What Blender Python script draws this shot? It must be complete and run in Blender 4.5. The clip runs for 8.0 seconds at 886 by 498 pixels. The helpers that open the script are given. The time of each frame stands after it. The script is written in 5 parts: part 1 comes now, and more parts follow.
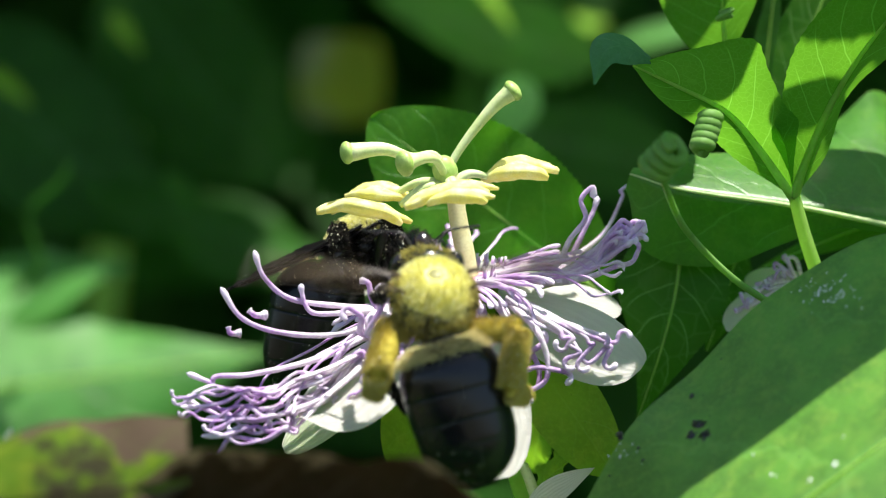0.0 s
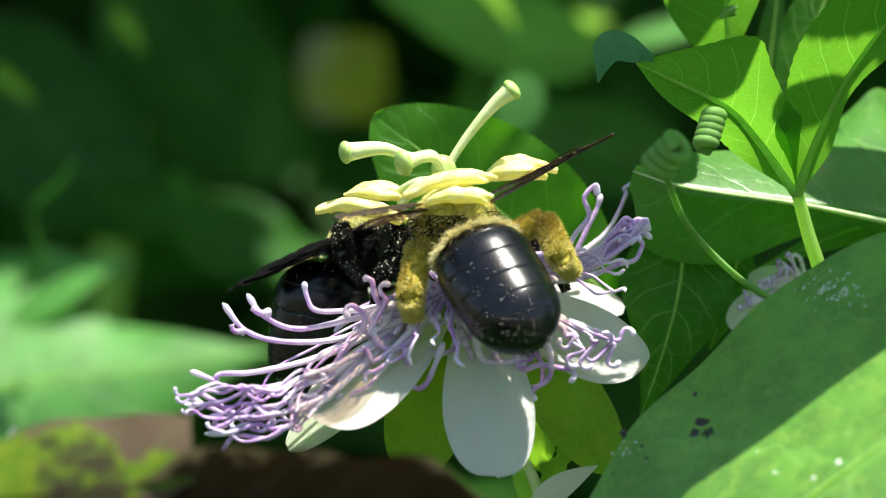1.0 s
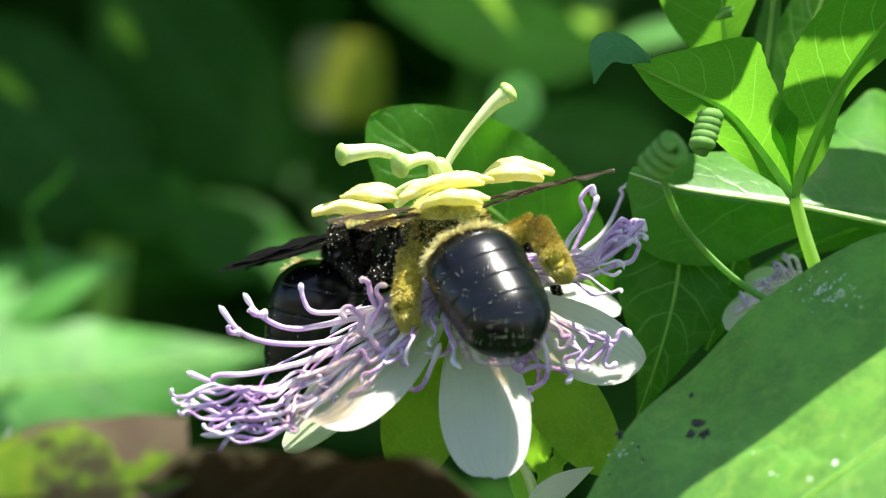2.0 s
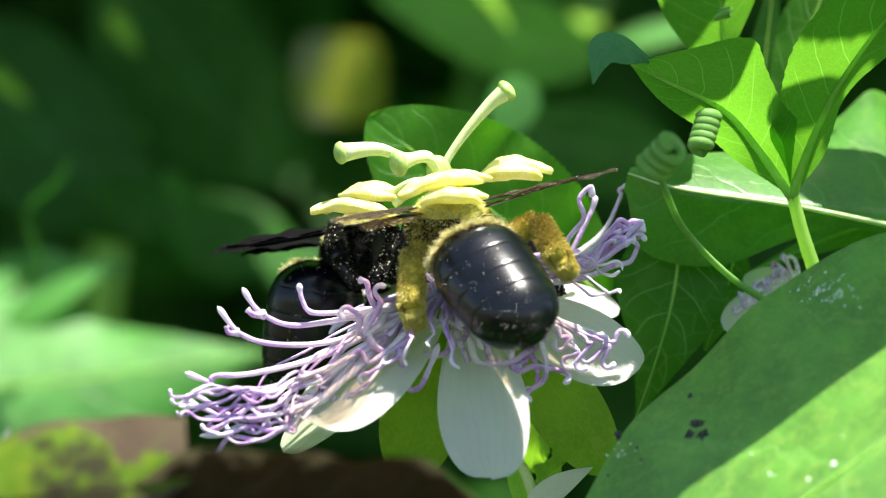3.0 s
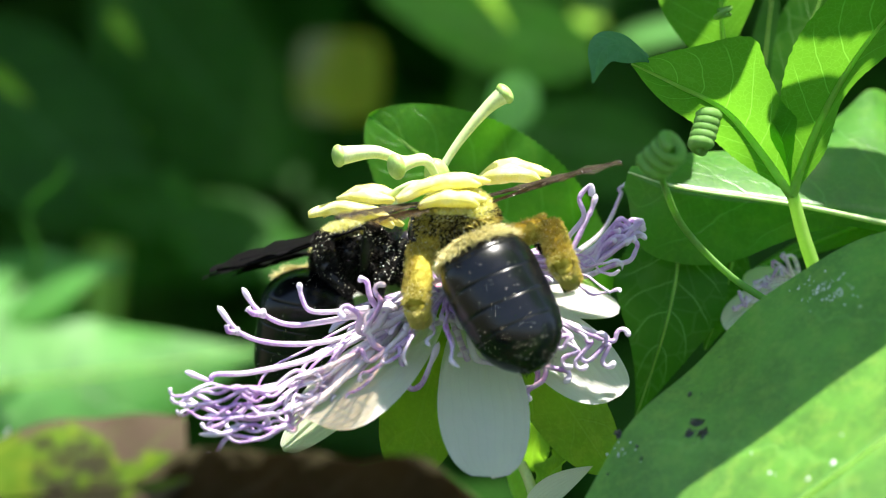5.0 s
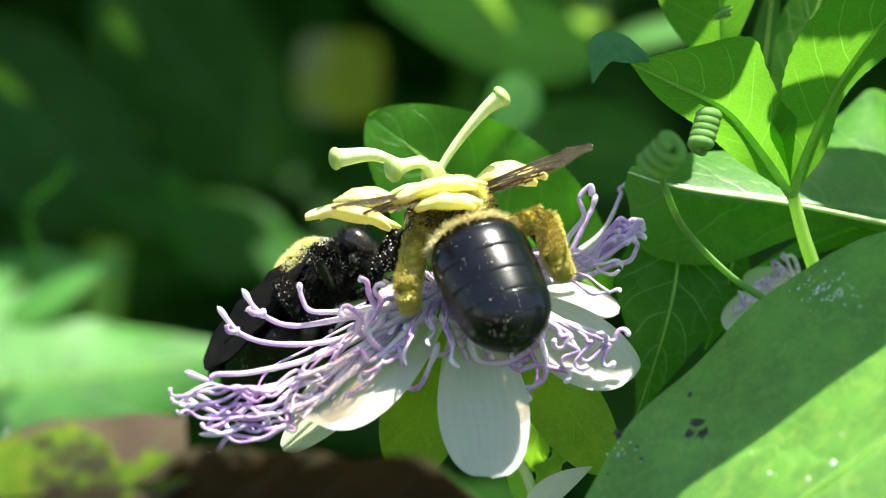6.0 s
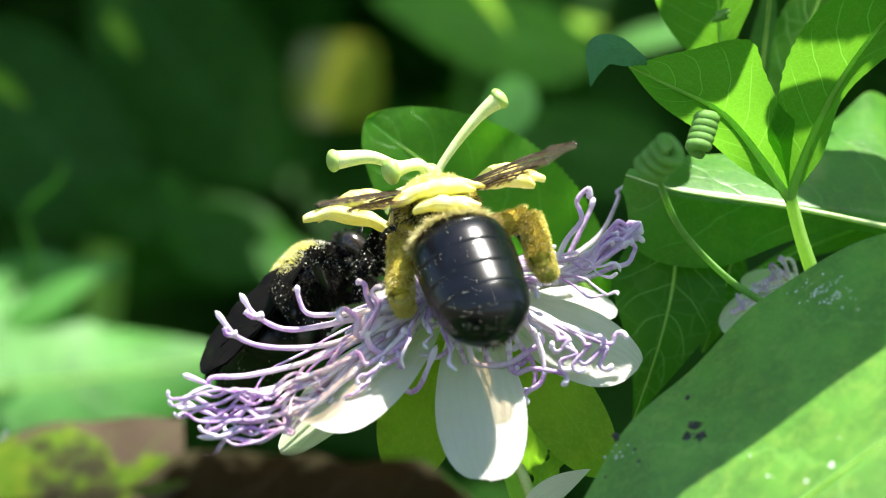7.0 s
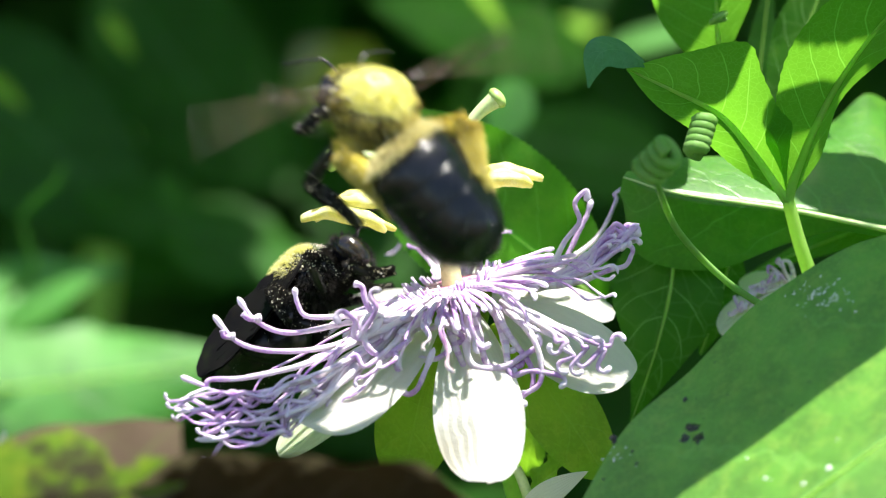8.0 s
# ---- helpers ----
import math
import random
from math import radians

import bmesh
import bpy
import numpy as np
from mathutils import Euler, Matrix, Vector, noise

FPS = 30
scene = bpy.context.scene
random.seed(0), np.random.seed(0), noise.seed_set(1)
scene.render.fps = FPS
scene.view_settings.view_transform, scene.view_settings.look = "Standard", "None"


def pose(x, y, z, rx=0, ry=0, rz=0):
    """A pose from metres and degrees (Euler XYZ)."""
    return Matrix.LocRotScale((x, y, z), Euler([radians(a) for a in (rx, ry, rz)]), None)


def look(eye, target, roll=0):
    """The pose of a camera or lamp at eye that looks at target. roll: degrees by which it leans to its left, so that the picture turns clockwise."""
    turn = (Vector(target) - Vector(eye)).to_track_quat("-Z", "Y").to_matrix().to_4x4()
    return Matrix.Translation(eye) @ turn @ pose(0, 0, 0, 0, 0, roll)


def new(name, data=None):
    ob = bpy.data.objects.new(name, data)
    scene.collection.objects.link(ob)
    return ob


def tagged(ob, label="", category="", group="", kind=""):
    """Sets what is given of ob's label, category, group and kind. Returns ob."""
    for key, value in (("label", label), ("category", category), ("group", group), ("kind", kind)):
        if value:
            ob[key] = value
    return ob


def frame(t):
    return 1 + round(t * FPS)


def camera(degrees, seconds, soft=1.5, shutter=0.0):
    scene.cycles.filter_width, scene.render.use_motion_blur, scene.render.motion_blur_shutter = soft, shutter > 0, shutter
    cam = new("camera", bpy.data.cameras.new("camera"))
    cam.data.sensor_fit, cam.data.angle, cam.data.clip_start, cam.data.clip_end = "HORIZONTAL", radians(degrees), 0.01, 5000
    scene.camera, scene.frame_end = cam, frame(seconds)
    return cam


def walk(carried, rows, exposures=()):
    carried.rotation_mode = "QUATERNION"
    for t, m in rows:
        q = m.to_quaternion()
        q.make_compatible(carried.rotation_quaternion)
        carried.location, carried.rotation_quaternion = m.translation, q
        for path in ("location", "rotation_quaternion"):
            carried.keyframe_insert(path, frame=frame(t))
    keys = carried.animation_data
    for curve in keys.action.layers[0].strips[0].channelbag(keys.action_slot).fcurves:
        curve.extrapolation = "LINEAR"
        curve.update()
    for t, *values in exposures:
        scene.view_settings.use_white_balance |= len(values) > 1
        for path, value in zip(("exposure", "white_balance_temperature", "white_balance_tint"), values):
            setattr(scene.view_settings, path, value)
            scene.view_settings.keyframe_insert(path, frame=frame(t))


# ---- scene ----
# A macro shot of a passion flower on a vine, with two large bees. Built in millimetres, stored in metres.
MM = 0.001
S, D, H = 18.0, 500.0, 900.0      # grid units per mm in the subject plane, camera distance, camera height


def at(u, v, y=0.0):
    """A place from the subject-plane grid (origin upper left, 18 units to a mm) and its depth y in mm behind that plane."""
    k = (1 + y / D) / S
    return Vector(((u - 784) * k, y, (441 - v) * k + H)) * MM


# ---- camera: a long lens on a nearly still hand ----
cam = camera(9.95, 8.0, 1.0, 0.5)
cam.data.dof.use_dof = True
cam.data.dof.focus_distance = 0.496
cam.data.dof.aperture_fstop = 20.0


def aim(du, dv):
    return look((0, -D * MM, H * MM), (-du / S * MM, 0, (H + dv / S) * MM))


walk(cam, [(0.0, aim(0, 2)), (0.5, aim(4, 0)), (1.0, aim(6, -2)), (1.5, aim(3, -1)), (3.0, aim(-3, 1)), (3.5, aim(0, 0)),
           (4.0, aim(-3, 1)), (4.5, aim(-3, -1)), (6.0, aim(-3, -1)), (6.5, aim(0, 0)), (7.0, aim(-7, 4)),
           (7.5, aim(-5, 5)), (8.0, aim(-11, 8))],
     exposures=[(0.0, 1.04), (0.5, 1.2), (0.8, 1.26), (1.5, 1.42), (3.0, 1.58), (7.0, 1.58), (8.0, 1.55)])

# ---- light: high sun over the camera's shoulder, clear sky ----
SUN = Vector((0.22, -0.16, 0.93)).normalized()
world = bpy.data.worlds.new("sky")
scene.world = world
world.use_nodes = True
sky = world.node_tree.nodes.new("ShaderNodeTexSky")
sky.sky_type = "NISHITA"
sky.sun_disc = False
sky.sun_elevation = math.asin(SUN.z)
sky.sun_rotation = math.atan2(SUN.x, SUN.y)
world.node_tree.links.new(sky.outputs[0], world.node_tree.nodes["Background"].inputs[0])
world.node_tree.nodes["Background"].inputs[1].default_value = 0.085
sun = new("sun", bpy.data.lights.new("sun", "SUN"))
sun.data.energy = 5.0
sun.data.angle = radians(0.53)
sun.data.color = (1.0, 0.96, 0.88)
sun.matrix_world = look(SUN, (0, 0, 0))


# ---- materials ----
def put(nt, kind, ins=None):
    n = nt.nodes.new(kind)
    for k, v in (ins or {}).items():
        if isinstance(v, bpy.types.NodeSocket):
            nt.links.new(v, n.inputs[k])
        else:
            n.inputs[k].default_value = v
    return n


def calc(nt, op, a, b=0.0, c=0.0):
    n = nt.nodes.new("ShaderNodeMath")
    n.operation = op
    for i, v in enumerate((a, b, c)):
        if isinstance(v, bpy.types.NodeSocket):
            nt.links.new(v, n.inputs[i])
        else:
            n.inputs[i].default_value = v
    return n.outputs[0]


def step(nt, v, lo, hi):
    """0 below lo, 1 above hi, smooth between; lo > hi turns it round."""
    n = nt.nodes.new("ShaderNodeMapRange")
    n.interpolation_type = "SMOOTHSTEP"
    nt.links.new(v, n.inputs[0])
    if lo < hi:
        n.inputs[1].default_value, n.inputs[2].default_value = lo, hi
    else:
        n.inputs[1].default_value, n.inputs[2].default_value = hi, lo
        n.inputs[3].default_value, n.inputs[4].default_value = 1, 0
    return n.outputs[0]


def blend(nt, fac, a, b):
    n = nt.nodes.new("ShaderNodeMix")
    n.data_type = "RGBA"
    for i, v in ((0, fac), (6, a), (7, b)):
        if isinstance(v, bpy.types.NodeSocket):
            nt.links.new(v, n.inputs[i])
        else:
            n.inputs[i].default_value = v if i == 0 else (*v, 1)
    return n.outputs[2]


def fresh(name):
    m = bpy.data.materials.new(name)
    m.use_nodes = True
    nt = m.node_tree
    nt.nodes.clear()
    out = nt.nodes.new("ShaderNodeOutputMaterial")
    return m, nt, out


def grain(nt, scale, detail=3.0, rough=0.5):
    """Noise over the object's own space; scale is in bumps per mm."""
    tc = nt.nodes.new("ShaderNodeTexCoord")
    return put(nt, "ShaderNodeTexNoise", {"Vector": tc.outputs["Object"], "Scale": scale / MM, "Detail": detail, "Roughness": rough}).outputs[0]


def relief(nt, height, strength, dist):
    return put(nt, "ShaderNodeBump", {"Height": height, "Strength": strength, "Distance": dist * MM}).outputs[0]


def thin(nt, out, col, through_col, share, rough, bump=None, spec=0.5, coat=0.0, soft=0.0):
    """A thin sheet: gloss and colour on its face, light that shines through."""
    b = put(nt, "ShaderNodeBsdfPrincipled", {"Base Color": col, "Roughness": rough, "Specular IOR Level": spec, "Coat Weight": coat})
    if soft:
        b.inputs["Subsurface Weight"].default_value = soft
        b.inputs["Subsurface Radius"].default_value = (1.0, 0.95, 0.9)
        b.inputs["Subsurface Scale"].default_value = 1.2 * MM
    t = put(nt, "ShaderNodeBsdfTranslucent", {"Color": through_col})
    if bump is not None:
        nt.links.new(bump, b.inputs["Normal"])
    mix = put(nt, "ShaderNodeMixShader", {0: share, 1: b.outputs[0], 2: t.outputs[0]})
    nt.links.new(mix.outputs[0], out.inputs[0])


def leaf_material(name, col, light, share=0.4, rough=0.38, ribs=7.0, vein=0.5, net=1.0, spec=0.5, blotch=None, margin=None, cell=0.26, mottle=0.5, pale=None, rise=0.55, tip=0.0):
    m, nt, out = fresh(name)
    uv = nt.nodes.new("ShaderNodeUVMap").outputs[0]
    sep = put(nt, "ShaderNodeSeparateXYZ", {0: uv})
    s, t = sep.outputs[0], calc(nt, "ABSOLUTE", calc(nt, "MULTIPLY_ADD", sep.outputs[1], 2.0, -1.0))
    big = grain(nt, 0.16, 3.0)
    fine = grain(nt, 2.2, 4.0)
    wob = calc(nt, "MULTIPLY_ADD", grain(nt, 0.35, 2.0), 0.3, -0.15)
    mid = step(nt, t, 0.045, 0.015)
    bent = calc(nt, "SUBTRACT", s, calc(nt, "MULTIPLY", calc(nt, "POWER", t, 1.3), 0.22))
    saw = calc(nt, "PINGPONG", calc(nt, "ADD", calc(nt, "MULTIPLY", bent, ribs), wob), 0.5)
    side = calc(nt, "MULTIPLY", step(nt, saw, 0.034, 0.008), step(nt, t, 0.98, 0.7))
    tc = nt.nodes.new("ShaderNodeTexCoord")
    vor = nt.nodes.new("ShaderNodeTexVoronoi")
    vor.feature = "DISTANCE_TO_EDGE"
    nt.links.new(tc.outputs["Object"], vor.inputs["Vector"])
    vor.inputs["Scale"].default_value = 0.75 * net / MM
    cells = step(nt, vor.outputs["Distance"], 0.05, 0.012)
    v = calc(nt, "MAXIMUM", mid, calc(nt, "MAXIMUM", calc(nt, "MULTIPLY", side, 0.8), calc(nt, "MULTIPLY", cells, cell)))
    dark = tuple(c * 0.62 for c in col)
    pale = pale or tuple(min(1, c * 1.5 + 0.05) for c in col)
    base = blend(nt, step(nt, big, 0.35, 0.68), dark, col)
    base = blend(nt, calc(nt, "MULTIPLY", step(nt, fine, 0.4, 0.7), 0.35), base, tuple(c * 1.35 for c in col))
    patchy = calc(nt, "MULTIPLY", step(nt, grain(nt, 0.55, 5.0, 0.62), 0.45, 0.68), mottle)
    base = blend(nt, patchy, base, (col[0] * 1.9, col[1] * 1.22, col[2] * 1.6))
    specks = calc(nt, "MULTIPLY", step(nt, grain(nt, 1.6, 2.0), 0.70, 0.76), 0.55)
    base = blend(nt, specks, base, tuple(c * 0.4 for c in col))
    if blotch:
        base = blend(nt, step(nt, grain(nt, blotch[1], 5.0, 0.65), blotch[2], blotch[2] + 0.12), base, blotch[0])
    if margin:
        edge = calc(nt, "ADD", t, calc(nt, "MULTIPLY", step(nt, s, 0.62, 0.85), tip))
        rim = step(nt, calc(nt, "ADD", edge, calc(nt, "MULTIPLY_ADD", grain(nt, 0.22, 4.0, 0.6), 1.2, -0.6)), margin[1], margin[1] + 0.2)
        base = blend(nt, rim, base, margin[0])
    base = blend(nt, calc(nt, "MULTIPLY", v, vein), base, pale)
    lit = blend(nt, calc(nt, "MULTIPLY", v, vein * 0.8), light, tuple(min(1, c * 1.5 + 0.06) for c in light))
    if blotch:
        lit = blend(nt, step(nt, grain(nt, blotch[1], 5.0, 0.65), blotch[2], blotch[2] + 0.12), lit, tuple(c * 0.5 for c in blotch[0]))
    if margin:
        lit = blend(nt, rim, lit, tuple(c * 0.7 for c in margin[0]))
    h = calc(nt, "ADD", calc(nt, "MULTIPLY", v, -0.7), calc(nt, "MULTIPLY", fine, 0.35))
    thin(nt, out, base, lit, share, rough, relief(nt, h, rise, 0.25), spec)
    return m


def skin_material(name, col, col2, scale=1.0, rough=0.5, spec=0.5, metal=0.0, bump=0.3, sub=0.0, light=None, lo=0.4, hi=0.65, sheen=0.0):
    """A plain surface with two-tone grain; sub gives soft plant tissue."""
    m, nt, out = fresh(name)
    g, g2 = grain(nt, scale, 4.0), grain(nt, scale * 6, 3.0)
    base = blend(nt, step(nt, g, lo, hi), col, col2)
    base = blend(nt, calc(nt, "MULTIPLY", step(nt, g2, 0.45, 0.7), 0.3), base, tuple(c * 0.6 for c in col))
    b = put(nt, "ShaderNodeBsdfPrincipled", {"Base Color": base, "Roughness": rough, "Specular IOR Level": spec, "Metallic": metal,
                                             "Normal": relief(nt, g2, bump, 0.06)})
    if sheen:
        b.inputs["Sheen Weight"].default_value = sheen
    if light:
        t = put(nt, "ShaderNodeBsdfTranslucent", {"Color": (*light, 1)})
        mx = put(nt, "ShaderNodeMixShader", {0: sub, 1: b.outputs[0], 2: t.outputs[0]})
        nt.links.new(mx.outputs[0], out.inputs[0])
    else:
        nt.links.new(b.outputs[0], out.inputs[0])
    return m


def hair_material(name, root, tip):
    m, nt, out = fresh(name)
    uv = put(nt, "ShaderNodeSeparateXYZ", {0: nt.nodes.new("ShaderNodeUVMap").outputs[0]})
    geo = nt.nodes.new("ShaderNodeNewGeometry")
    col = blend(nt, uv.outputs[0], root, tip)
    col = blend(nt, calc(nt, "MULTIPLY", geo.outputs["Random Per Island"], 0.35), col, tuple(c * 0.5 for c in tip))
    thin(nt, out, col, col, 0.3, 0.55, None, 0.3)
    return m


def filament_material(name):
    """White at the root with purple rings, lavender along the rest, pale at the curled end."""
    m, nt, out = fresh(name)
    uv = put(nt, "ShaderNodeSeparateXYZ", {0: nt.nodes.new("ShaderNodeUVMap").outputs[0]})
    s = uv.outputs[0]
    info = nt.nodes.new("ShaderNodeObjectInfo")
    rnd = info.outputs["Random"]
    patch = grain(nt, 0.55, 3.0)
    wave = calc(nt, "PINGPONG", calc(nt, "ADD", calc(nt, "MULTIPLY", s, 16.0), calc(nt, "MULTIPLY", rnd, 2.0)), 0.5)
    ring = calc(nt, "MULTIPLY", step(nt, wave, 0.25, 0.38), step(nt, s, 0.45, 0.2))
    base = blend(nt, step(nt, s, 0.25, 0.65), (0.88, 0.82, 0.87), (0.70, 0.51, 0.81))
    base = blend(nt, calc(nt, "MULTIPLY", calc(nt, "MULTIPLY", step(nt, patch, 0.40, 0.58), step(nt, s, 0.12, 0.4)), calc(nt, "MULTIPLY_ADD", rnd, 0.65, 0.30)), base, (0.50, 0.22, 0.62))
    base = blend(nt, step(nt, s, 0.72, 0.95), base, (0.84, 0.76, 0.90))
    base = blend(nt, calc(nt, "MULTIPLY", ring, calc(nt, "MULTIPLY", step(nt, rnd, 0.45, 0.9), 0.5)), base, (0.42, 0.16, 0.55))
    flake = step(nt, grain(nt, 2.6, 4.0, 0.6), 0.42, 0.62)
    base = blend(nt, calc(nt, "MULTIPLY", flake, 0.32), base, (0.90, 0.82, 0.88))
    thin(nt, out, base, base, 0.30, 0.6, relief(nt, grain(nt, 4.0, 4.0), 0.6, 0.12), 0.25)
    return m


def wing_material(name, dark=(0.10, 0.075, 0.05), brown=(0.20, 0.15, 0.09), clear=0.70, spec=0.4):
    m, nt, out = fresh(name)
    g = grain(nt, 0.5, 4.0)
    b = put(nt, "ShaderNodeBsdfPrincipled", {"Base Color": blend(nt, g, dark, brown), "Roughness": 0.34,
                                             "Specular IOR Level": spec})
    t = put(nt, "ShaderNodeBsdfTransparent", {"Color": (0.68, 0.57, 0.42, 1)})
    mx = put(nt, "ShaderNodeMixShader", {0: calc(nt, "MULTIPLY_ADD", g, 0.3, clear), 1: b.outputs[0], 2: t.outputs[0]})
    nt.links.new(mx.outputs[0], out.inputs[0])
    return m


def petal_material(name, inner, outer, light):
    m, nt, out = fresh(name)
    uv = put(nt, "ShaderNodeSeparateXYZ", {0: nt.nodes.new("ShaderNodeUVMap").outputs[0]})
    s, t = uv.outputs[0], uv.outputs[1]
    stripe = calc(nt, "PINGPONG", calc(nt, "ADD", calc(nt, "MULTIPLY", t, 9.0), calc(nt, "MULTIPLY", grain(nt, 0.3, 2.0), 1.2)), 0.5)
    col = blend(nt, step(nt, grain(nt, 0.2, 3.0), 0.35, 0.65), inner, outer)
    col = blend(nt, calc(nt, "MULTIPLY", step(nt, stripe, 0.08, 0.0), 0.3), col, tuple(c * 0.72 for c in outer))
    h = calc(nt, "ADD", calc(nt, "MULTIPLY", stripe, 1.6), calc(nt, "ADD", calc(nt, "MULTIPLY", grain(nt, 3.0, 3.0), 0.6), calc(nt, "MULTIPLY", grain(nt, 0.5, 2.0), 2.0)))
    thin(nt, out, col, (*light, 1), 0.54, 0.45, relief(nt, h, 0.45, 0.25), 0.35, soft=0.6)
    return m


def earth_material():
    m, nt, out = fresh("soil")
    tc = nt.nodes.new("ShaderNodeTexCoord")
    g = put(nt, "ShaderNodeTexNoise", {"Vector": tc.outputs["Object"], "Scale": 9.0, "Detail": 8.0}).outputs[0]
    g2 = put(nt, "ShaderNodeTexNoise", {"Vector": tc.outputs["Object"], "Scale": 120.0, "Detail": 4.0}).outputs[0]
    col = blend(nt, step(nt, g, 0.4, 0.6), (0.05, 0.07, 0.02), (0.10, 0.07, 0.04))
    b = put(nt, "ShaderNodeBsdfPrincipled", {"Base Color": col, "Roughness": 0.95, "Normal": relief(nt, g2, 0.8, 8)})
    nt.links.new(b.outputs[0], out.inputs[0])
    return m


GREEN_MID = leaf_material("leaf_green", (0.060, 0.220, 0.013), (0.14, 0.55, 0.012), 0.42, 0.42, 7.0, 0.45, 1.4, 0.22, cell=0.16)
GREEN_BRIGHT = leaf_material("leaf_young", (0.042, 0.170, 0.016), (0.235, 0.63, 0.035), 0.50, 0.45, 8.0, 1.0, 2.0, 0.22, cell=0.20)
# deep green: shade behind the flower is put into this leaf colour
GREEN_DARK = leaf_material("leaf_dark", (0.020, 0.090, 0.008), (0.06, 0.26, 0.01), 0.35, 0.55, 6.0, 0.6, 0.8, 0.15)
GREEN_NET = leaf_material("leaf_netted", (0.040, 0.145, 0.012), (0.12, 0.44, 0.012), 0.45, 0.45, 6.0, 1.0, 0.50, 0.22, cell=0.14, pale=(0.30, 0.50, 0.16))
GREEN_WAX = leaf_material("leaf_waxy", (0.104, 0.285, 0.026), (0.17, 0.46, 0.014), 0.20, 0.48, 4.0, 0.25, 0.6, 0.85, rise=0.25)
GREEN_GLOSS = leaf_material("leaf_glossy", (0.055, 0.205, 0.013), (0.13, 0.50, 0.012), 0.36, 0.33, 5.0, 0.4, 0.8, 0.55, rise=0.22)
# the sky's reflection on the folded tip is put into this blue-green
GREEN_SKYLIT = leaf_material("leaf_skylit", (0.030, 0.135, 0.060), (0.08, 0.3, 0.08), 0.35, 0.55, 5.0, 0.12, 0.6, 0.25, cell=0.08)
GREEN_FAR = leaf_material("leaf_far", (0.028, 0.125, 0.008), (0.09, 0.36, 0.01), 0.38, 0.6, 5.0, 0.3, 0.3, 0.15)
GREEN_PALE = leaf_material("leaf_pale", (0.070, 0.27, 0.035), (0.17, 0.52, 0.03), 0.36, 0.50, 5.0, 0.3, 0.3, 0.6)
YELLOW_FAR = leaf_material("leaf_yellowing", (0.33, 0.39, 0.03), (0.5, 0.6, 0.03), 0.4, 0.6, 5.0, 0.3, 0.3, 0.2, ((0.36, 0.38, 0.20), 0.06, 0.50))
# brighter green for small leaves: the sun on them is put into the colour
GREEN_LIT = leaf_material("leaf_lit", (0.17, 0.38, 0.022), (0.35, 0.7, 0.03), 0.4, 0.55, 5.0, 0.3, 0.3, 0.3)
WITHERED = leaf_material("leaf_withered", (0.095, 0.18, 0.008), (0.22, 0.34, 0.010), 0.28, 0.75, 5.0, 0.25, 0.5, 0.1, ((0.028, 0.022, 0.012), 0.08, 0.48), ((0.085, 0.060, 0.038), 0.86), tip=0.6)
# dead leaf: the shade on its face is put into the near-black colour
WITHERED_DARK = leaf_material("leaf_dead", (0.012, 0.010, 0.006), (0.05, 0.03, 0.01), 0.1, 0.8, 5.0, 0.3, 0.5, 0.1, ((0.018, 0.020, 0.007), 0.12, 0.58), ((0.30, 0.21, 0.13), 0.80))
SEPAL = leaf_material("sepal_green", (0.16, 0.34, 0.018), (0.40, 0.66, 0.03), 0.42, 0.5, 3.0, 0.08, 0.8, 0.2)
STEM = skin_material("stem_green", (0.30, 0.50, 0.11), (0.40, 0.60, 0.17), 0.5, 0.45, 0.4, 0, 0.3, 0.6, (0.62, 0.90, 0.25))
PALE_RIB = skin_material("rib_pale", (0.50, 0.66, 0.28), (0.62, 0.76, 0.38), 0.5, 0.4, 0.5, 0, 0.3, 0.3, (0.55, 0.85, 0.2))
TENDRIL = skin_material("tendril_green", (0.17, 0.36, 0.075), (0.24, 0.44, 0.12), 0.5, 0.55, 0.3, 0, 0.3, 0.35, (0.35, 0.65, 0.12))
PETAL = petal_material("petal_white", (0.80, 0.78, 0.73), (0.74, 0.72, 0.68), (0.95, 0.93, 0.85))
SEPAL_IN = petal_material("sepal_white", (0.60, 0.70, 0.42), (0.70, 0.77, 0.54), (0.62, 0.8, 0.4))
FILAMENT = filament_material("filament_lavender")
STYLE = skin_material("style_green", (0.66, 0.78, 0.36), (0.76, 0.85, 0.48), 0.6, 0.4, 0.5, 0, 0.25, 0.25, (0.7, 0.8, 0.35))
STIGMA = skin_material("stigma_green", (0.40, 0.60, 0.14), (0.52, 0.70, 0.22), 1.2, 0.4, 0.5, 0, 0.5, 0.2, (0.5, 0.7, 0.2))
ANTHER = skin_material("anther_yellow", (0.90, 0.86, 0.24), (0.95, 0.94, 0.48), 0.8, 0.55, 0.4, 0, 0.5, 0.3, (0.9, 0.85, 0.3))
COLUMN = skin_material("column_speckled", (0.62, 0.58, 0.30), (0.70, 0.68, 0.38), 0.6, 0.5, 0.4, 0, 0.4, 0.15, (0.7, 0.65, 0.3))
RING = skin_material("nectar_ring", (0.55, 0.10, 0.22), (0.78, 0.62, 0.66), 1.4, 0.5)
FURBASE = skin_material("felt_yellow", (0.80, 0.75, 0.19), (0.90, 0.88, 0.34), 1.5, 0.8, 0.2)
LEGBASE = skin_material("felt_ochre", (0.34, 0.28, 0.03), (0.56, 0.47, 0.08), 1.5, 0.8, 0.2)
BALD = skin_material("bald_skin", (0.20, 0.19, 0.06), (0.36, 0.34, 0.12), 1.5, 0.5, 0.3)
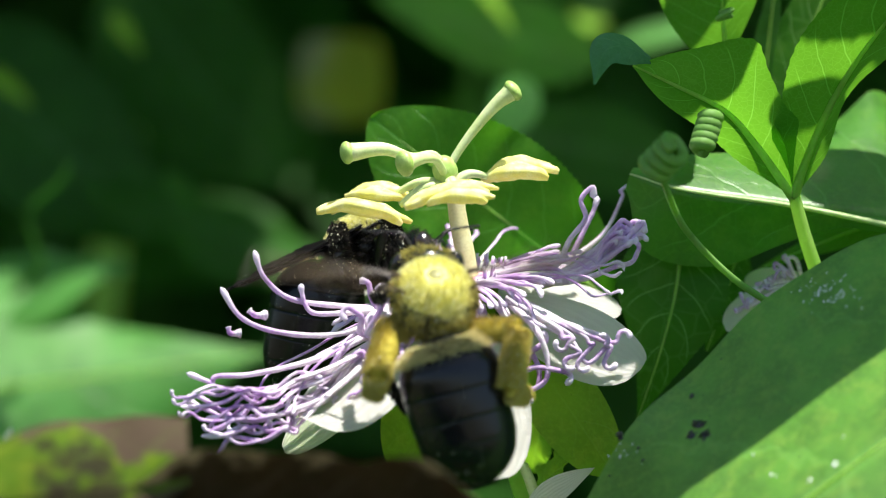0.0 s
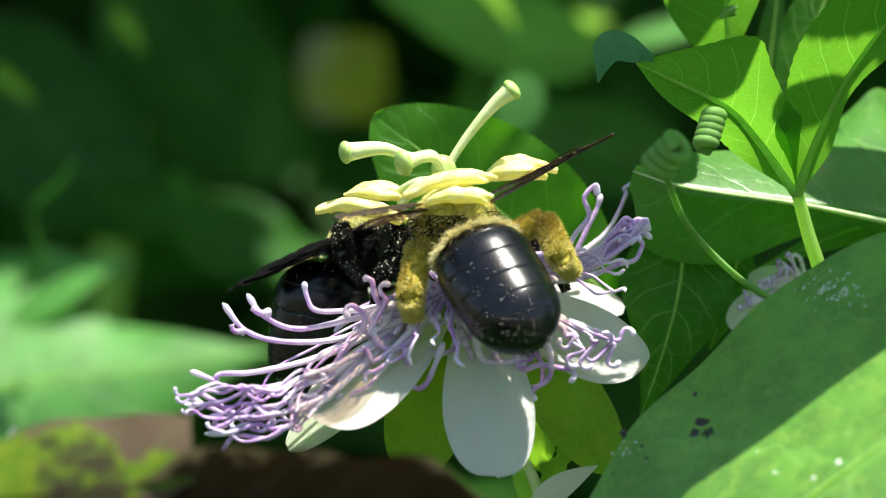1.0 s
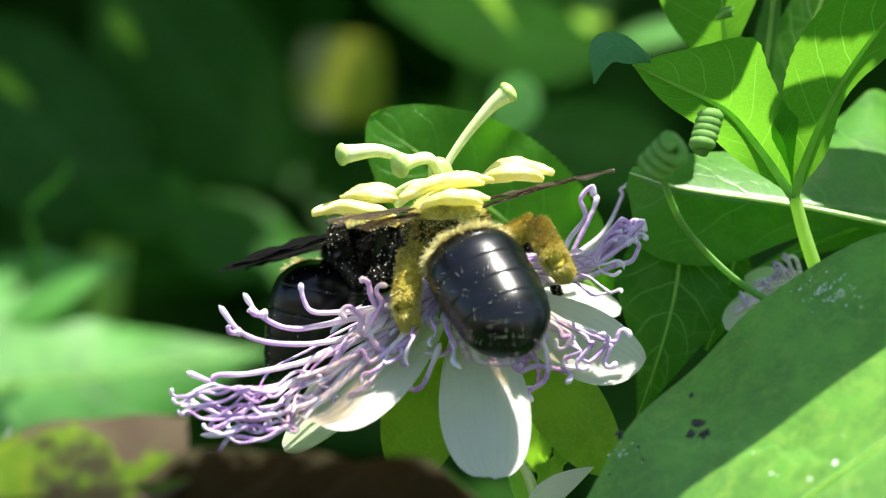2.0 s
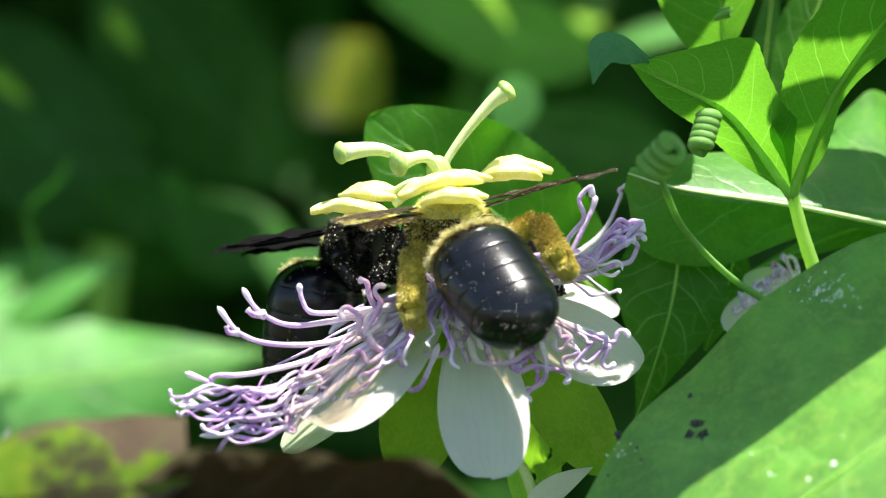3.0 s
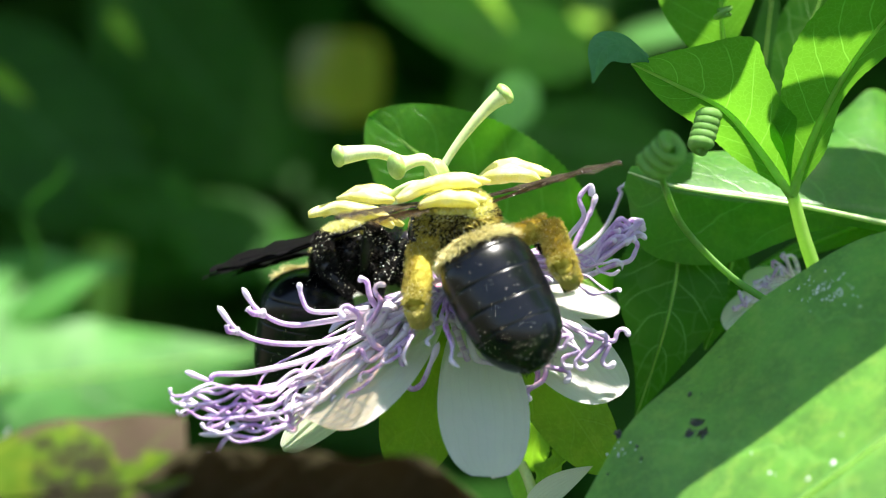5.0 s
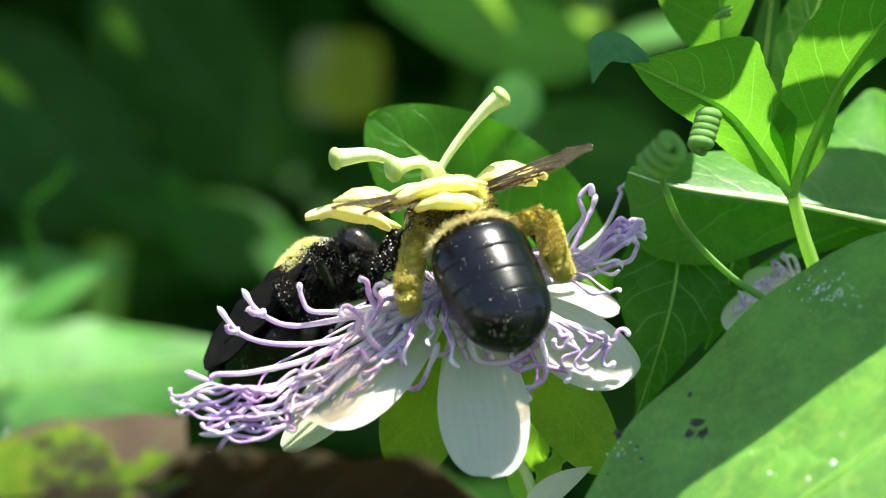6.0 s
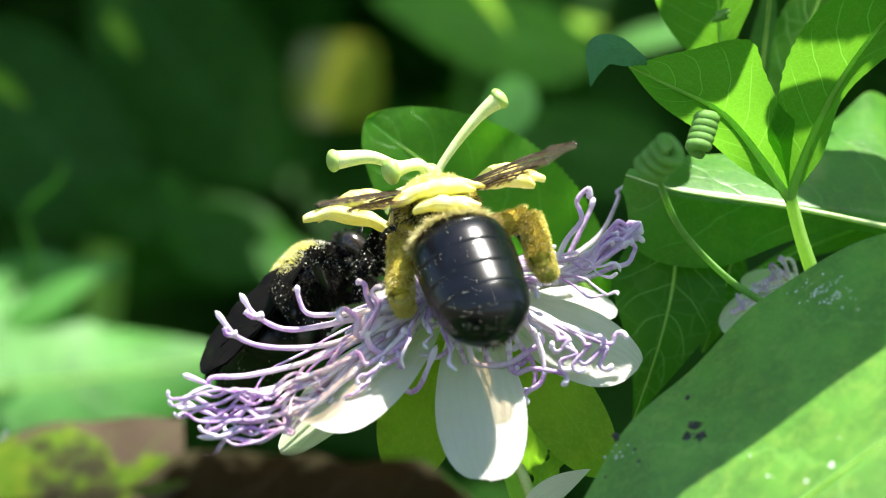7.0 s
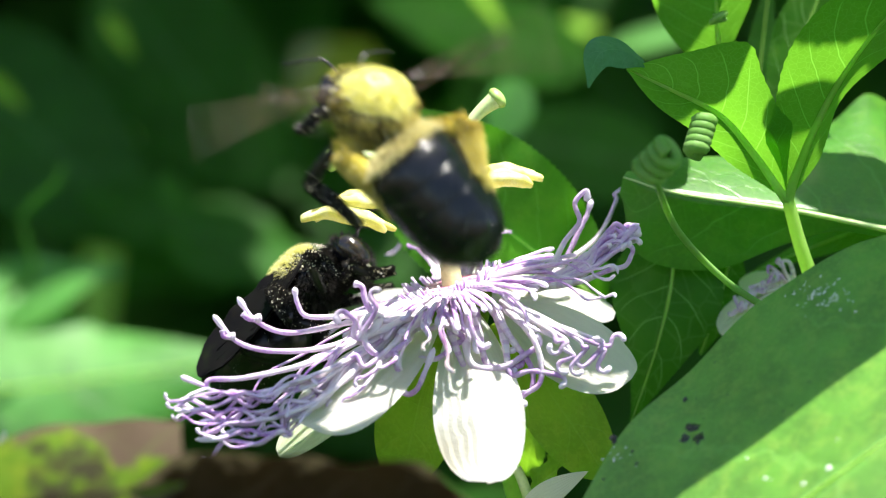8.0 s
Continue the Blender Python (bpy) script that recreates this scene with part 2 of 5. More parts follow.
CHITIN = skin_material("chitin_black", (0.003, 0.0035, 0.005), (0.005, 0.0055, 0.008), 0.5, 0.24, 0.36, 0, 0.12)
LEGBLACK = skin_material("leg_black", (0.010, 0.009, 0.008), (0.020, 0.017, 0.014), 0.8, 0.35, 0.5, 0, 0.3)
EYE = skin_material("eye_dark", (0.012, 0.010, 0.010), (0.03, 0.022, 0.016), 2.0, 0.15, 0.6, 0, 0.1)
FUR_YELLOW = hair_material("fur_yellow", (0.70, 0.65, 0.15), (0.93, 0.92, 0.40))
FUR_PALE = hair_material("fur_pale", (0.50, 0.42, 0.12), (0.90, 0.84, 0.46))
FUR_OCHRE = hair_material("fur_ochre", (0.42, 0.35, 0.06), (0.82, 0.73, 0.21))
FUR_BLACK = hair_material("fur_black", (0.008, 0.007, 0.006), (0.025, 0.022, 0.018))
POLLEN = skin_material("pollen_grain", (0.84, 0.80, 0.56), (0.92, 0.90, 0.78), 2.0, 0.7)
WING = wing_material("wing_smoky", (0.22, 0.17, 0.12), (0.42, 0.36, 0.28), 0.72, 0.8)
WING_DARK = wing_material("wing_dark", (0.004, 0.004, 0.005), (0.008, 0.007, 0.007), -0.14, 0.03)
FELT_DARK = skin_material("felt_dark", (0.05, 0.038, 0.012), (0.13, 0.095, 0.025), 1.5, 0.8, 0.2)
WINGVEIN = skin_material("wing_vein", (0.02, 0.012, 0.008), (0.04, 0.025, 0.015), 1.0, 0.35)
CRUST = skin_material("spot_crust", (0.012, 0.014, 0.012), (0.05, 0.055, 0.05), 1.5, 0.35)
DROPPING = skin_material("spot_white", (0.62, 0.66, 0.62), (0.75, 0.78, 0.74), 1.0, 0.7)
SOIL = earth_material()


# ---- builders ----
def part(name, bm, material, parent=None, label=""):
    me = bpy.data.meshes.new(name)
    for f in bm.faces:
        f.smooth = True
    bm.to_mesh(me)
    bm.free()
    me.materials.append(material)
    ob = new(name, me)
    ob.parent = parent
    if label:
        tagged(ob, label)
    return ob


def thing(name, m, label, category, group="", kind=""):
    ob = new(name)
    ob.empty_display_size = 0.005
    ob.matrix_world = m
    return tagged(ob, label, category, group, kind)


def mesh():
    bm = bmesh.new()
    bm.loops.layers.uv.new("UVMap")
    return bm


def spline(pts, n):
    """A smooth line through a few points."""
    p = [Vector(q) for q in pts]
    p = [2 * p[0] - p[1]] + p + [2 * p[-1] - p[-2]]
    out = []
    for k in range(n + 1):
        x = k / n * (len(p) - 3)
        i = min(int(x), len(p) - 4)
        f = x - i
        a, b, c, d = p[i:i + 4]
        out.append(0.5 * ((2 * b) + (c - a) * f + (2 * a - 5 * b + 4 * c - d) * f * f + (3 * b - a - 3 * c + d) * f ** 3))
    return out


def tube(bm, pts, radius, sides=6, flat=1.0):
    """A round tube along pts; radius is a number or a function of 0..1. UV x runs along it."""
    uv = bm.loops.layers.uv.active
    rad = radius if callable(radius) else (lambda s: radius)
    n = len(pts)
    up = Vector((0.123, 0.31, 0.94))
    rings = []
    for i, p in enumerate(pts):
        d = (pts[min(i + 1, n - 1)] - pts[max(i - 1, 0)]).normalized()
        up = (up - d * up.dot(d))
        if up.length < 1e-6:
            up = d.orthogonal()
        up.normalize()
        side = d.cross(up)
        r = rad(i / (n - 1))
        rings.append([bm.verts.new(p + (up * math.cos(a) * flat + side * math.sin(a)) * r) for a in
                      [2 * math.pi * k / sides for k in range(sides)]])
    for i in range(n - 1):
        for k in range(sides):
            q = (k + 1) % sides
            f = bm.faces.new((rings[i][k], rings[i][q], rings[i + 1][q], rings[i + 1][k]))
            for lp, (a, b) in zip(f.loops, ((i, k), (i, k + 1), (i + 1, k + 1), (i + 1, k))):
                lp[uv].uv = (a / (n - 1), b / sides)
    for ring, s in ((rings[0], 0), (rings[-1], 1)):
        f = bm.faces.new(ring if s else ring[::-1])
        for lp in f.loops:
            lp[uv].uv = (s, 0.5)
    return bm


def ball(bm, centre, radii, seg=20, rings=14, turn=None):
    m = Matrix.Translation(Vector(centre)) @ (turn.to_4x4() if turn else Matrix.Identity(4)) @ Matrix.Diagonal((*radii, 1))
    bmesh.ops.create_uvsphere(bm, u_segments=seg, v_segments=rings, radius=1.0, matrix=m)
    return bm


OVATE = lambda s: math.sin(math.pi * min(1, s) ** 0.72) ** 0.85 * (1 - 0.12 * s)
OBLONG = lambda s: (math.sin(math.pi * min(1, 0.06 + 0.94 * s)) ** 0.45) * (0.72 + 0.28 * s)
BROAD = lambda s: math.sin(math.pi * min(1, s) ** 0.8) ** 0.6
SPOON = lambda s: (math.sin(math.pi * min(1, 0.05 + 0.95 * s)) ** 0.45) * (0.42 + 0.58 * s ** 0.8)
FLAT = lambda s: math.sin(math.pi * min(1, s)) ** 0.28
TIPPED = lambda s: math.sin(math.pi * min(1, s) ** 0.95) ** 0.62
ROUND = lambda s: math.sin(math.pi * min(1, s)) ** 0.55
LANCE = lambda s: math.sin(math.pi * min(1, s) ** 0.6) ** 1.0


def blade(bm, length, half, outline=OVATE, bend=0.0, fold=0.0, wave=0.0, waves=3.0, teeth=0.0, tipcurl=0.0, nx=40, ny=8, seed=1,
          m=None, sway=0.0, rim=0.0, twist=0.0, ragged=0.0):
    """A leaf or petal from the origin along x, face up. bend: degrees over its length; fold: degrees its halves rise; tipcurl: degrees
    turned by the last quarter; sway: how far the midrib swings sideways; rim: degrees the margin rolls; twist: degrees about the midrib."""
    uv = bm.loops.layers.uv.active
    rnd = random.Random(seed)
    ph = [rnd.uniform(0, 6.28) for _ in range(6)]
    xs, zs, x, z, ang = [], [], 0.0, 0.0, 0.0
    for i in range(nx + 1):
        xs.append(x), zs.append(z)
        s = i / nx
        ang = radians(bend) * s + radians(tipcurl) * max(0, (s - 0.72) / 0.28) ** 1.5
        x += math.cos(ang) / nx
        z -= math.sin(ang) / nx
    chord = math.hypot(xs[-1], zs[-1])
    rot = math.atan2(zs[-1], xs[-1])
    k = length / chord
    ca, sa = math.cos(-rot), math.sin(-rot)
    grid = []
    for i in range(nx + 1):
        s = i / nx
        w = max(outline(s), 0.012) * half
        if teeth:
            w *= 1 + teeth * (((i * 2) % 3) / 3 - 0.3) * (0.6 + 0.8 * rnd.random())
        if ragged:
            w *= 1 + ragged * (noise.noise(Vector((s * 7, seed, 0))) + 0.6 * noise.noise(Vector((s * 23, seed, 5))))
        px, pz = (xs[i] * ca - zs[i] * sa) * k, (xs[i] * sa + zs[i] * ca) * k
        j2 = min(i + 1, nx)
        j1 = max(i - 1, 0)
        tx, tz = xs[j2] - xs[j1], zs[j2] - zs[j1]
        tx, tz = tx * ca - tz * sa, tx * sa + tz * ca
        tl = math.hypot(tx, tz)
        nxv, nzv = -tz / tl, tx / tl
        row = []
        tw = radians(twist) * s
        for j in range(-ny, ny + 1):
            t = j / ny
            fa = radians(fold) + radians(rim) * abs(t) ** 3
            y = w * t * math.cos(fa)
            h = w * abs(t) * math.sin(fa)
            h += wave * half * (t * t) * (math.sin(waves * 6.28 * s + ph[0] + (2.1 if t > 0 else 0)) + 0.5 * math.sin(waves * 11.3 * s + ph[1] + t))
            h += wave * 0.35 * half * math.sin(3.1 * s * waves + 2.3 * t + ph[2])
            y, h = y * math.cos(tw) - h * math.sin(tw), y * math.sin(tw) + h * math.cos(tw)
            co = Vector((px + nxv * h, y + sway * length * math.sin(math.pi * s), pz + nzv * h))
            row.append(bm.verts.new(m @ co if m else co))
        grid.append(row)
    for i in range(nx):
        for j in range(2 * ny):
            f = bm.faces.new((grid[i][j], grid[i + 1][j], grid[i + 1][j + 1], grid[i][j + 1]))
            for lp, (a, b) in zip(f.loops, ((i, j), (i + 1, j), (i + 1, j + 1), (i, j + 1))):
                lp[uv].uv = (a / nx, b / (2 * ny))
    return bm


def facing(base, tip, normal):
    """A pose at base with x towards tip and z as near as may be to normal, and the distance."""
    x = Vector(tip) - Vector(base)
    n = x.length
    x.normalize()
    z = Vector(normal)
    z = (z - x * z.dot(x)).normalized()
    y = z.cross(x)
    m = Matrix((x, y, z)).transposed().to_4x4()
    m.translation = base
    return m, n


def leaf(parent, name, base, tip, half, normal, material, rib=0.0, label="", **shape):
    """A leaf blade as a part of parent, half its half-width in mm; rib: the radius of the raised midrib in mm."""
    m, n = facing(base, tip, normal)
    bm = blade(mesh(), n, half * MM, **shape)
    ob = part(name, bm, material, parent, label)
    ob.matrix_basis = parent.matrix_world.inverted() @ m
    if rib:
        keep = {k: v for k, v in shape.items() if k in ("bend", "tipcurl", "sway", "nx", "seed")}
        line = blade(bmesh_line(), n, 1e-9, ny=1, **{k: v for k, v in keep.items()})
        line.verts.ensure_lookup_table()
        pts = [line.verts[i].co.copy() for i in range(1, len(line.verts), 3)]
        line.free()
        part("midrib", tube(mesh(), pts, lambda s: rib * MM * (1.05 - 0.9 * s), 6), STEM if material is not WITHERED else WITHERED, ob)
    return ob


def profile(values, s):
    """A smooth curve through evenly spaced values, at 0..1."""
    x = max(0.0, min(1.0, s)) * (len(values) - 1)
    i = min(int(x), len(values) - 2)
    f = x - i
    a, b, c, d = values[max(i - 1, 0)], values[i], values[i + 1], values[min(i + 2, len(values) - 1)]
    return max(0.02, 0.5 * (2 * b + (c - a) * f + (2 * a - 5 * b + 4 * c - d) * f * f + (3 * b - a - 3 * c + d) * f ** 3))


def lamina(parent, name, mid, left, right, normal, material, rib=0.0, label="", tilt=(0.0, 0.0), cup=(0.0, 0.0), wave=0.0, waves=3.0, teeth=0.0, seed=1, nx=60, ny=9, rib_material=None):
    """An uneven leaf grown along a curved midrib. left and right: the half-widths in mm along it (seen with the normal towards the eye, from base to
    tip); tilt: degrees each half leans back from the normal's plane; cup: degrees by which it leans further at the margin."""
    m, n = facing(mid[0], mid[-1], normal)
    inv = m.inverted()
    line = spline([inv @ Vector(q) for q in mid], nx)
    rnd = random.Random(seed)
    ph = [rnd.uniform(0, 6.28) for _ in range(4)]
    bm = mesh()
    uv = bm.loops.layers.uv.active
    up = Vector((0, 0, 1))
    grid = []
    for i, p in enumerate(line):
        s = i / nx
        d = (line[min(i + 1, nx)] - line[max(i - 1, 0)]).normalized()
        z = (up - d * up.dot(d)).normalized()
        side = z.cross(d)
        row = []
        for j in range(-ny, ny + 1):
            k = 0 if j > 0 else 1
            t = abs(j) / ny
            w = profile(left if k == 0 else right, s) * MM
            if teeth:
                w *= 1 + teeth * (((i * 2) % 3) / 3 - 0.3) * (0.6 + 0.8 * rnd.random()) * (1 if t > 0.9 else 0)
            y = h = 0.0
            steps = 5
            for q in range(steps):
                a = radians(tilt[k] + cup[k] * (t * (q + 0.5) / steps))
                y += math.cos(a) * w * t / steps
                h -= math.sin(a) * w * t / steps
            h += wave * w * t * t * (math.sin(waves * 6.28 * s + ph[k]) + 0.5 * math.sin(waves * 11.3 * s + ph[k + 2]))
            row.append(bm.verts.new(p + side * (y if k == 0 else -y) + z * h))
        grid.append(row)
    for i in range(nx):
        for j in range(2 * ny):
            f = bm.faces.new((grid[i][j], grid[i + 1][j], grid[i + 1][j + 1], grid[i][j + 1]))
            for lp, (a, b) in zip(f.loops, ((i, j), (i + 1, j), (i + 1, j + 1), (i, j + 1))):
                lp[uv].uv = (a / nx, b / (2 * ny))
    ob = part(name, bm, material, parent, label)
    ob.matrix_basis = parent.matrix_world.inverted() @ m
    if rib:
        part("midrib", tube(mesh(), line, lambda q: rib * MM * (1.05 - 0.85 * q), 8), rib_material or STEM, ob)
    return ob


def bmesh_line():
    return mesh()


def stalk(parent, name, pts, r0, r1, material=None, sides=8, n=24, label=""):
    inv = parent.matrix_world.inverted()
    p = spline([inv @ q for q in pts], n)
    return part(name, tube(mesh(), p, lambda s: (r0 + (r1 - r0) * s) * MM, sides), material or STEM, parent, label)


def fuzz(bm, roots, length, width, lean, seed, curl=0.25):
    """Fine tapering hairs on (place, normal) roots, in mm, leaning along lean."""
    uv = bm.loops.layers.uv.active
    rnd = random.Random(seed)
    for p, n in roots:
        d = (n + Vector(lean) * 0.6 + Vector((rnd.gauss(0, 1), rnd.gauss(0, 1), rnd.gauss(0, 1))) * 0.28).normalized()
        side = d.orthogonal().normalized()
        side.rotate(Matrix.Rotation(rnd.uniform(0, 6.28), 3, d))
        ln = length * rnd.uniform(0.55, 1.15)
        a, b = bm.verts.new((p - side * width / 2) * MM), bm.verts.new((p + side * width / 2) * MM)
        mid = p + d * ln * 0.55
        c = bm.verts.new((mid + side * width * 0.38) * MM)
        e = bm.verts.new((mid - side * width * 0.38) * MM)
        tipv = bm.verts.new((p + (d + Vector(lean) * curl).normalized() * ln) * MM)
        f = bm.faces.new((a, b, c, e))
        for lp, s in zip(f.loops, (0, 0, 0.55, 0.55)):
            lp[uv].uv = (s, 0.5)
        f = bm.faces.new((e, c, tipv))
        for lp, s in zip(f.loops, (0.55, 0.55, 1)):
            lp[uv].uv = (s, 0.5)
    return bm


def egg_roots(n, centre, radii, seed, keep=None):
    rnd = random.Random(seed)
    out = []
    c, r = Vector(centre), Vector(radii)
    while len(out) < n:
        d = Vector((rnd.gauss(0, 1), rnd.gauss(0, 1), rnd.gauss(0, 1))).normalized()
        if keep and not keep(d):
            continue
        p = Vector((c.x + d.x * r.x, c.y + d.y * r.y, c.z + d.z * r.z))
        nn = Vector((d.x / r.x, d.y / r.y, d.z / r.z)).normalized()
        out.append((p, nn))
    return out


def tube_roots(n, a, b, ra, rb, seed):
    rnd = random.Random(seed)
    a, b = Vector(a), Vector(b)
    d = (b - a).normalized()
    u = d.orthogonal().normalized()
    w = d.cross(u)
    out = []
    for _ in range(n):
        s, q = rnd.random(), rnd.uniform(0, 6.28)
        nn = u * math.cos(q) + w * math.sin(q)
        out.append((a + (b - a) * s + nn * (ra + (rb - ra) * s), nn))
    return out


def grains(n, roots, size, seed, sink=0.3):
    """Loose pollen grains on the given roots: tiny six-sided beads in one mesh."""
    bm = mesh()
    rnd = random.Random(seed)
    for p, nn in rnd.sample(roots, min(n, len(roots))):
        r = size * rnd.uniform(0.5, 1.3) * MM
        c = p * MM + nn * r * sink
        turn = Euler((rnd.uniform(0, 3), rnd.uniform(0, 3), 0)).to_matrix()
        v = [bm.verts.new(c + turn @ Vector(q) * r) for q in ((1, 0, 0), (-1, 0, 0), (0, 1, 0), (0, -1, 0), (0, 0, 1), (0, 0, -1))]
        for i, j, k in ((0, 2, 4), (2, 1, 4), (1, 3, 4), (3, 0, 4), (2, 0, 5), (1, 2, 5), (3, 1, 5), (0, 3, 5)):
            bm.faces.new((v[i], v[j], v[k]))
    return bm


def spots(ob, where, size, material, name, seed=1):
    """Small crusts lying on a leaf at grid places."""
    rnd = random.Random(seed)
    world = ob.parent.matrix_world @ ob.matrix_basis
    pts = [(world @ v.co, v) for v in ob.data.vertices]
    for u, v, r in where:
        def off(q):
            k = (1 + q[0].y / MM / D) / S
            return (784 + q[0].x / MM / k - u) ** 2 + (441 - (q[0].z / MM - H) / k - v) ** 2
        near = min(pts, key=off)[1]
        k = 1 / S * 0.85 * MM
        n = near.normal
        bm = mesh()
        ball(bm, (0, 0, 0), (r * k * rnd.uniform(0.7, 1.4), r * k * rnd.uniform(0.7, 1.2), 0.07 * MM), 10, 6)
        for q in bm.verts:
            q.co += Vector((noise.noise(q.co * 4000 + Vector((u, v, 0))), noise.noise(q.co * 4000 + Vector((v, u, 3))), 0)) * r * k * 0.9
        c = part(name, bm, material, ob)
        c.matrix_basis = Matrix.Translation(near.co + Vector((rnd.uniform(-0.55, 0.55), rnd.uniform(-0.55, 0.55), 0)) * MM) @ Vector((0, 0, 1)).rotation_difference(n).to_matrix().to_4x4()


# ---- bees: x forward, y left, z to the back; millimetres about the thorax ----
WAIST = Vector((-4.2, 0, -0.7))      # where the abdomen hangs, mm
ABDOMEN = 14.6


def body_radius(x):
    """Half-width of the abdomen at x mm behind its front (0..14.5)."""
    s = x / 14.5
    cap = (1 - min(1, max(0, (s - 0.66) / 0.345)) ** 2.6) ** 0.5
    return 4.9 * min(1.0, (1 - (1 - min(1, s / 0.30)) ** 2.1) ** 0.5 * 0.98 + 0.02) * (1 - 0.17 * max(0, (s - 0.45) / 0.55) ** 1.4) * cap


def bee(name, label, dusty, m, hind, middle):
    """hind, middle: knee, ankle and toe of the left and the right leg, as places in the garden, for the bee at pose m."""
    b = thing(name, m, label, "bee")
    inv = m.inverted()
    loc = lambda q: (inv @ q) / MM
    # thorax with its coat; a small bald spot on the back
    thorax = part("thorax", ball(mesh(), (0, 0, 0), (3.85 * MM, 3.7 * MM, 3.3 * MM), 28, 18), FELT_DARK if dusty else CHITIN, b)
    edge = 0.22 if dusty else 0.32
    if dusty:
        cap = ball(mesh(), (0, 0, 0.02 * MM), (3.9 * MM, 3.75 * MM, 3.36 * MM), 32, 24)
        bmesh.ops.delete(cap, geom=[q for q in cap.verts if q.co.z < 0.9 * MM + 0.3 * MM * noise.noise(q.co * 900)], context="VERTS")
        part("felt", cap, FURBASE, thorax, "matted yellow pollen felt")
    part("coat", fuzz(mesh(), egg_roots(4200 if dusty else 2600, (0, 0, 0), (3.8, 3.65, 3.25), 3, lambda d: edge < d.z < 0.955 and (dusty or d.x < 0.65)), 0.75, 0.10, (-0.35, 0, 0.1), 5),
         FUR_YELLOW, thorax, "dense yellow fur on the thorax")
    part("flank_fur", fuzz(mesh(), egg_roots(4200, (0, 0, 0), (3.75, 3.6, 3.2), 4, lambda d: d.z <= edge + 0.06), 0.95, 0.13, (-0.6, 0, -0.2), 6),
         FUR_OCHRE if dusty else FUR_BLACK, thorax)
    if dusty:
        part("dark_fur", fuzz(mesh(), egg_roots(1700, (0, 0, 0), (3.75, 3.6, 3.2), 14, lambda d: d.z <= edge + 0.15 and noise.noise(d * 2.6) > 0.02), 1.0, 0.14, (-0.6, 0, -0.2), 16), FUR_BLACK, thorax, "patches of black fur")
    part("bald_spot", ball(mesh(), (0, 0, 3.14 * MM), (0.95 * MM, 0.95 * MM, 0.32 * MM), 14, 8), BALD if dusty else CHITIN, thorax)
    dust = egg_roots(900, (0, 0, 0), (4.2, 4.0, 3.6), 11, (lambda d: d.z > -0.4) if dusty else (lambda d: d.z > 0.2))
    tagged(part("thorax_pollen", grains(800 if dusty else 620, dust, 0.075, 12, 0.5), POLLEN, thorax, "clinging pollen grains"), kind="stuff")
    # head
    head = part("head", ball(mesh(), (4.9 * MM, 0, -1.3 * MM), (1.8 * MM, 3.4 * MM, 2.7 * MM), 24, 16), CHITIN, b)
    part("face_fur", fuzz(mesh(), egg_roots(900, (4.9, 0, -1.3), (1.8, 3.3, 2.7), 8, lambda d: abs(d.y) < 0.75), 0.7, 0.08, (0.3, 0, 0.2), 9),
         FUR_OCHRE if dusty else FUR_BLACK, head)
    for sgn in (1, -1):
        part("eye", ball(mesh(), (5.3 * MM, sgn * 2.65 * MM, -1.3 * MM), (1.2 * MM, 1.0 * MM, 2.1 * MM), 16, 12), EYE, head)
        ant = [Vector(q) * MM for q in ((6.4, sgn * 0.9, -0.2), (8.0, sgn * 1.9, 0.7), (8.6, sgn * 3.0, 0.7), (9.8, sgn * 5.6, -0.2))]
        part("antenna", tube(mesh(), spline(ant, 14), lambda s: (0.14 + 0.03 * math.sin(s * 40)) * MM, 6), LEGBLACK, head)
    # abdomen: overlapping plates
    bm = mesh()
    core = [Vector((-(0.3 + 13.9 * k / 24) * MM, 0, 0)) for k in range(25)]
    tube(bm, core, lambda s: 0.93 * body_radius(0.3 + 13.9 * s) * MM, 24, 0.82)
    abdomen = part("abdomen", bm, CHITIN, b, "glossy black abdomen")
    abdomen.location = WAIST * MM
    cuts = (0.0, 2.6, 5.3, 8.0, 10.4, 12.5, 14.3)
    plate_roots = []
    for k in range(6):
        a, e = cuts[k], cuts[k + 1] + 0.28
        line = [Vector((-(a + (e - a) * q / 10) * MM, 0, 0)) for q in range(11)]
        lip = lambda s, a=a, e=e: (body_radius(min(14.4, a + (e - a) * s)) * (0.993 + 0.013 * s - 0.025 * max(0, s - 0.9) / 0.1)) * MM
        part("tergite", tube(mesh(), line, lip, 32, 0.82), CHITIN, abdomen)
        rnd = random.Random(20 + k)
        for _ in range(70 if k < 4 else 130):
            x, q = rnd.uniform(a, e), rnd.uniform(0, 6.28)
            r = body_radius(min(14.3, x))
            nn = Vector((0, math.cos(q), math.sin(q)))
            plate_roots.append((Vector((-x, nn.y * r, nn.z * r * 0.82)), nn))
    tagged(part("pollen_dust", grains(640, plate_roots, 0.036, 7), POLLEN, abdomen, "pale pollen grains"), kind="stuff")
    ring = [(Vector((p.x, p.y, p.z * 0.82)), n) for p, n in tube_roots(2600, (-0.4, 0, 0), (-1.9, 0, 0), 2.6, 4.3, 31)]
    part("waist_fringe", fuzz(mesh(), ring if dusty else [q for q in ring if q[1].z > 0.86], 1.25, 0.10, (-0.3, 0, 0), 32), FUR_PALE, abdomen, "pale yellow fringe of hair")
    tail = tube_roots(420, (-12.6, 0, 0), (-14.3, 0, 0), 2.3, 1.1, 33)
    part("tail_hair", fuzz(mesh(), tail, 0.9, 0.07, (-1.0, 0, 0), 34), FUR_BLACK, abdomen)
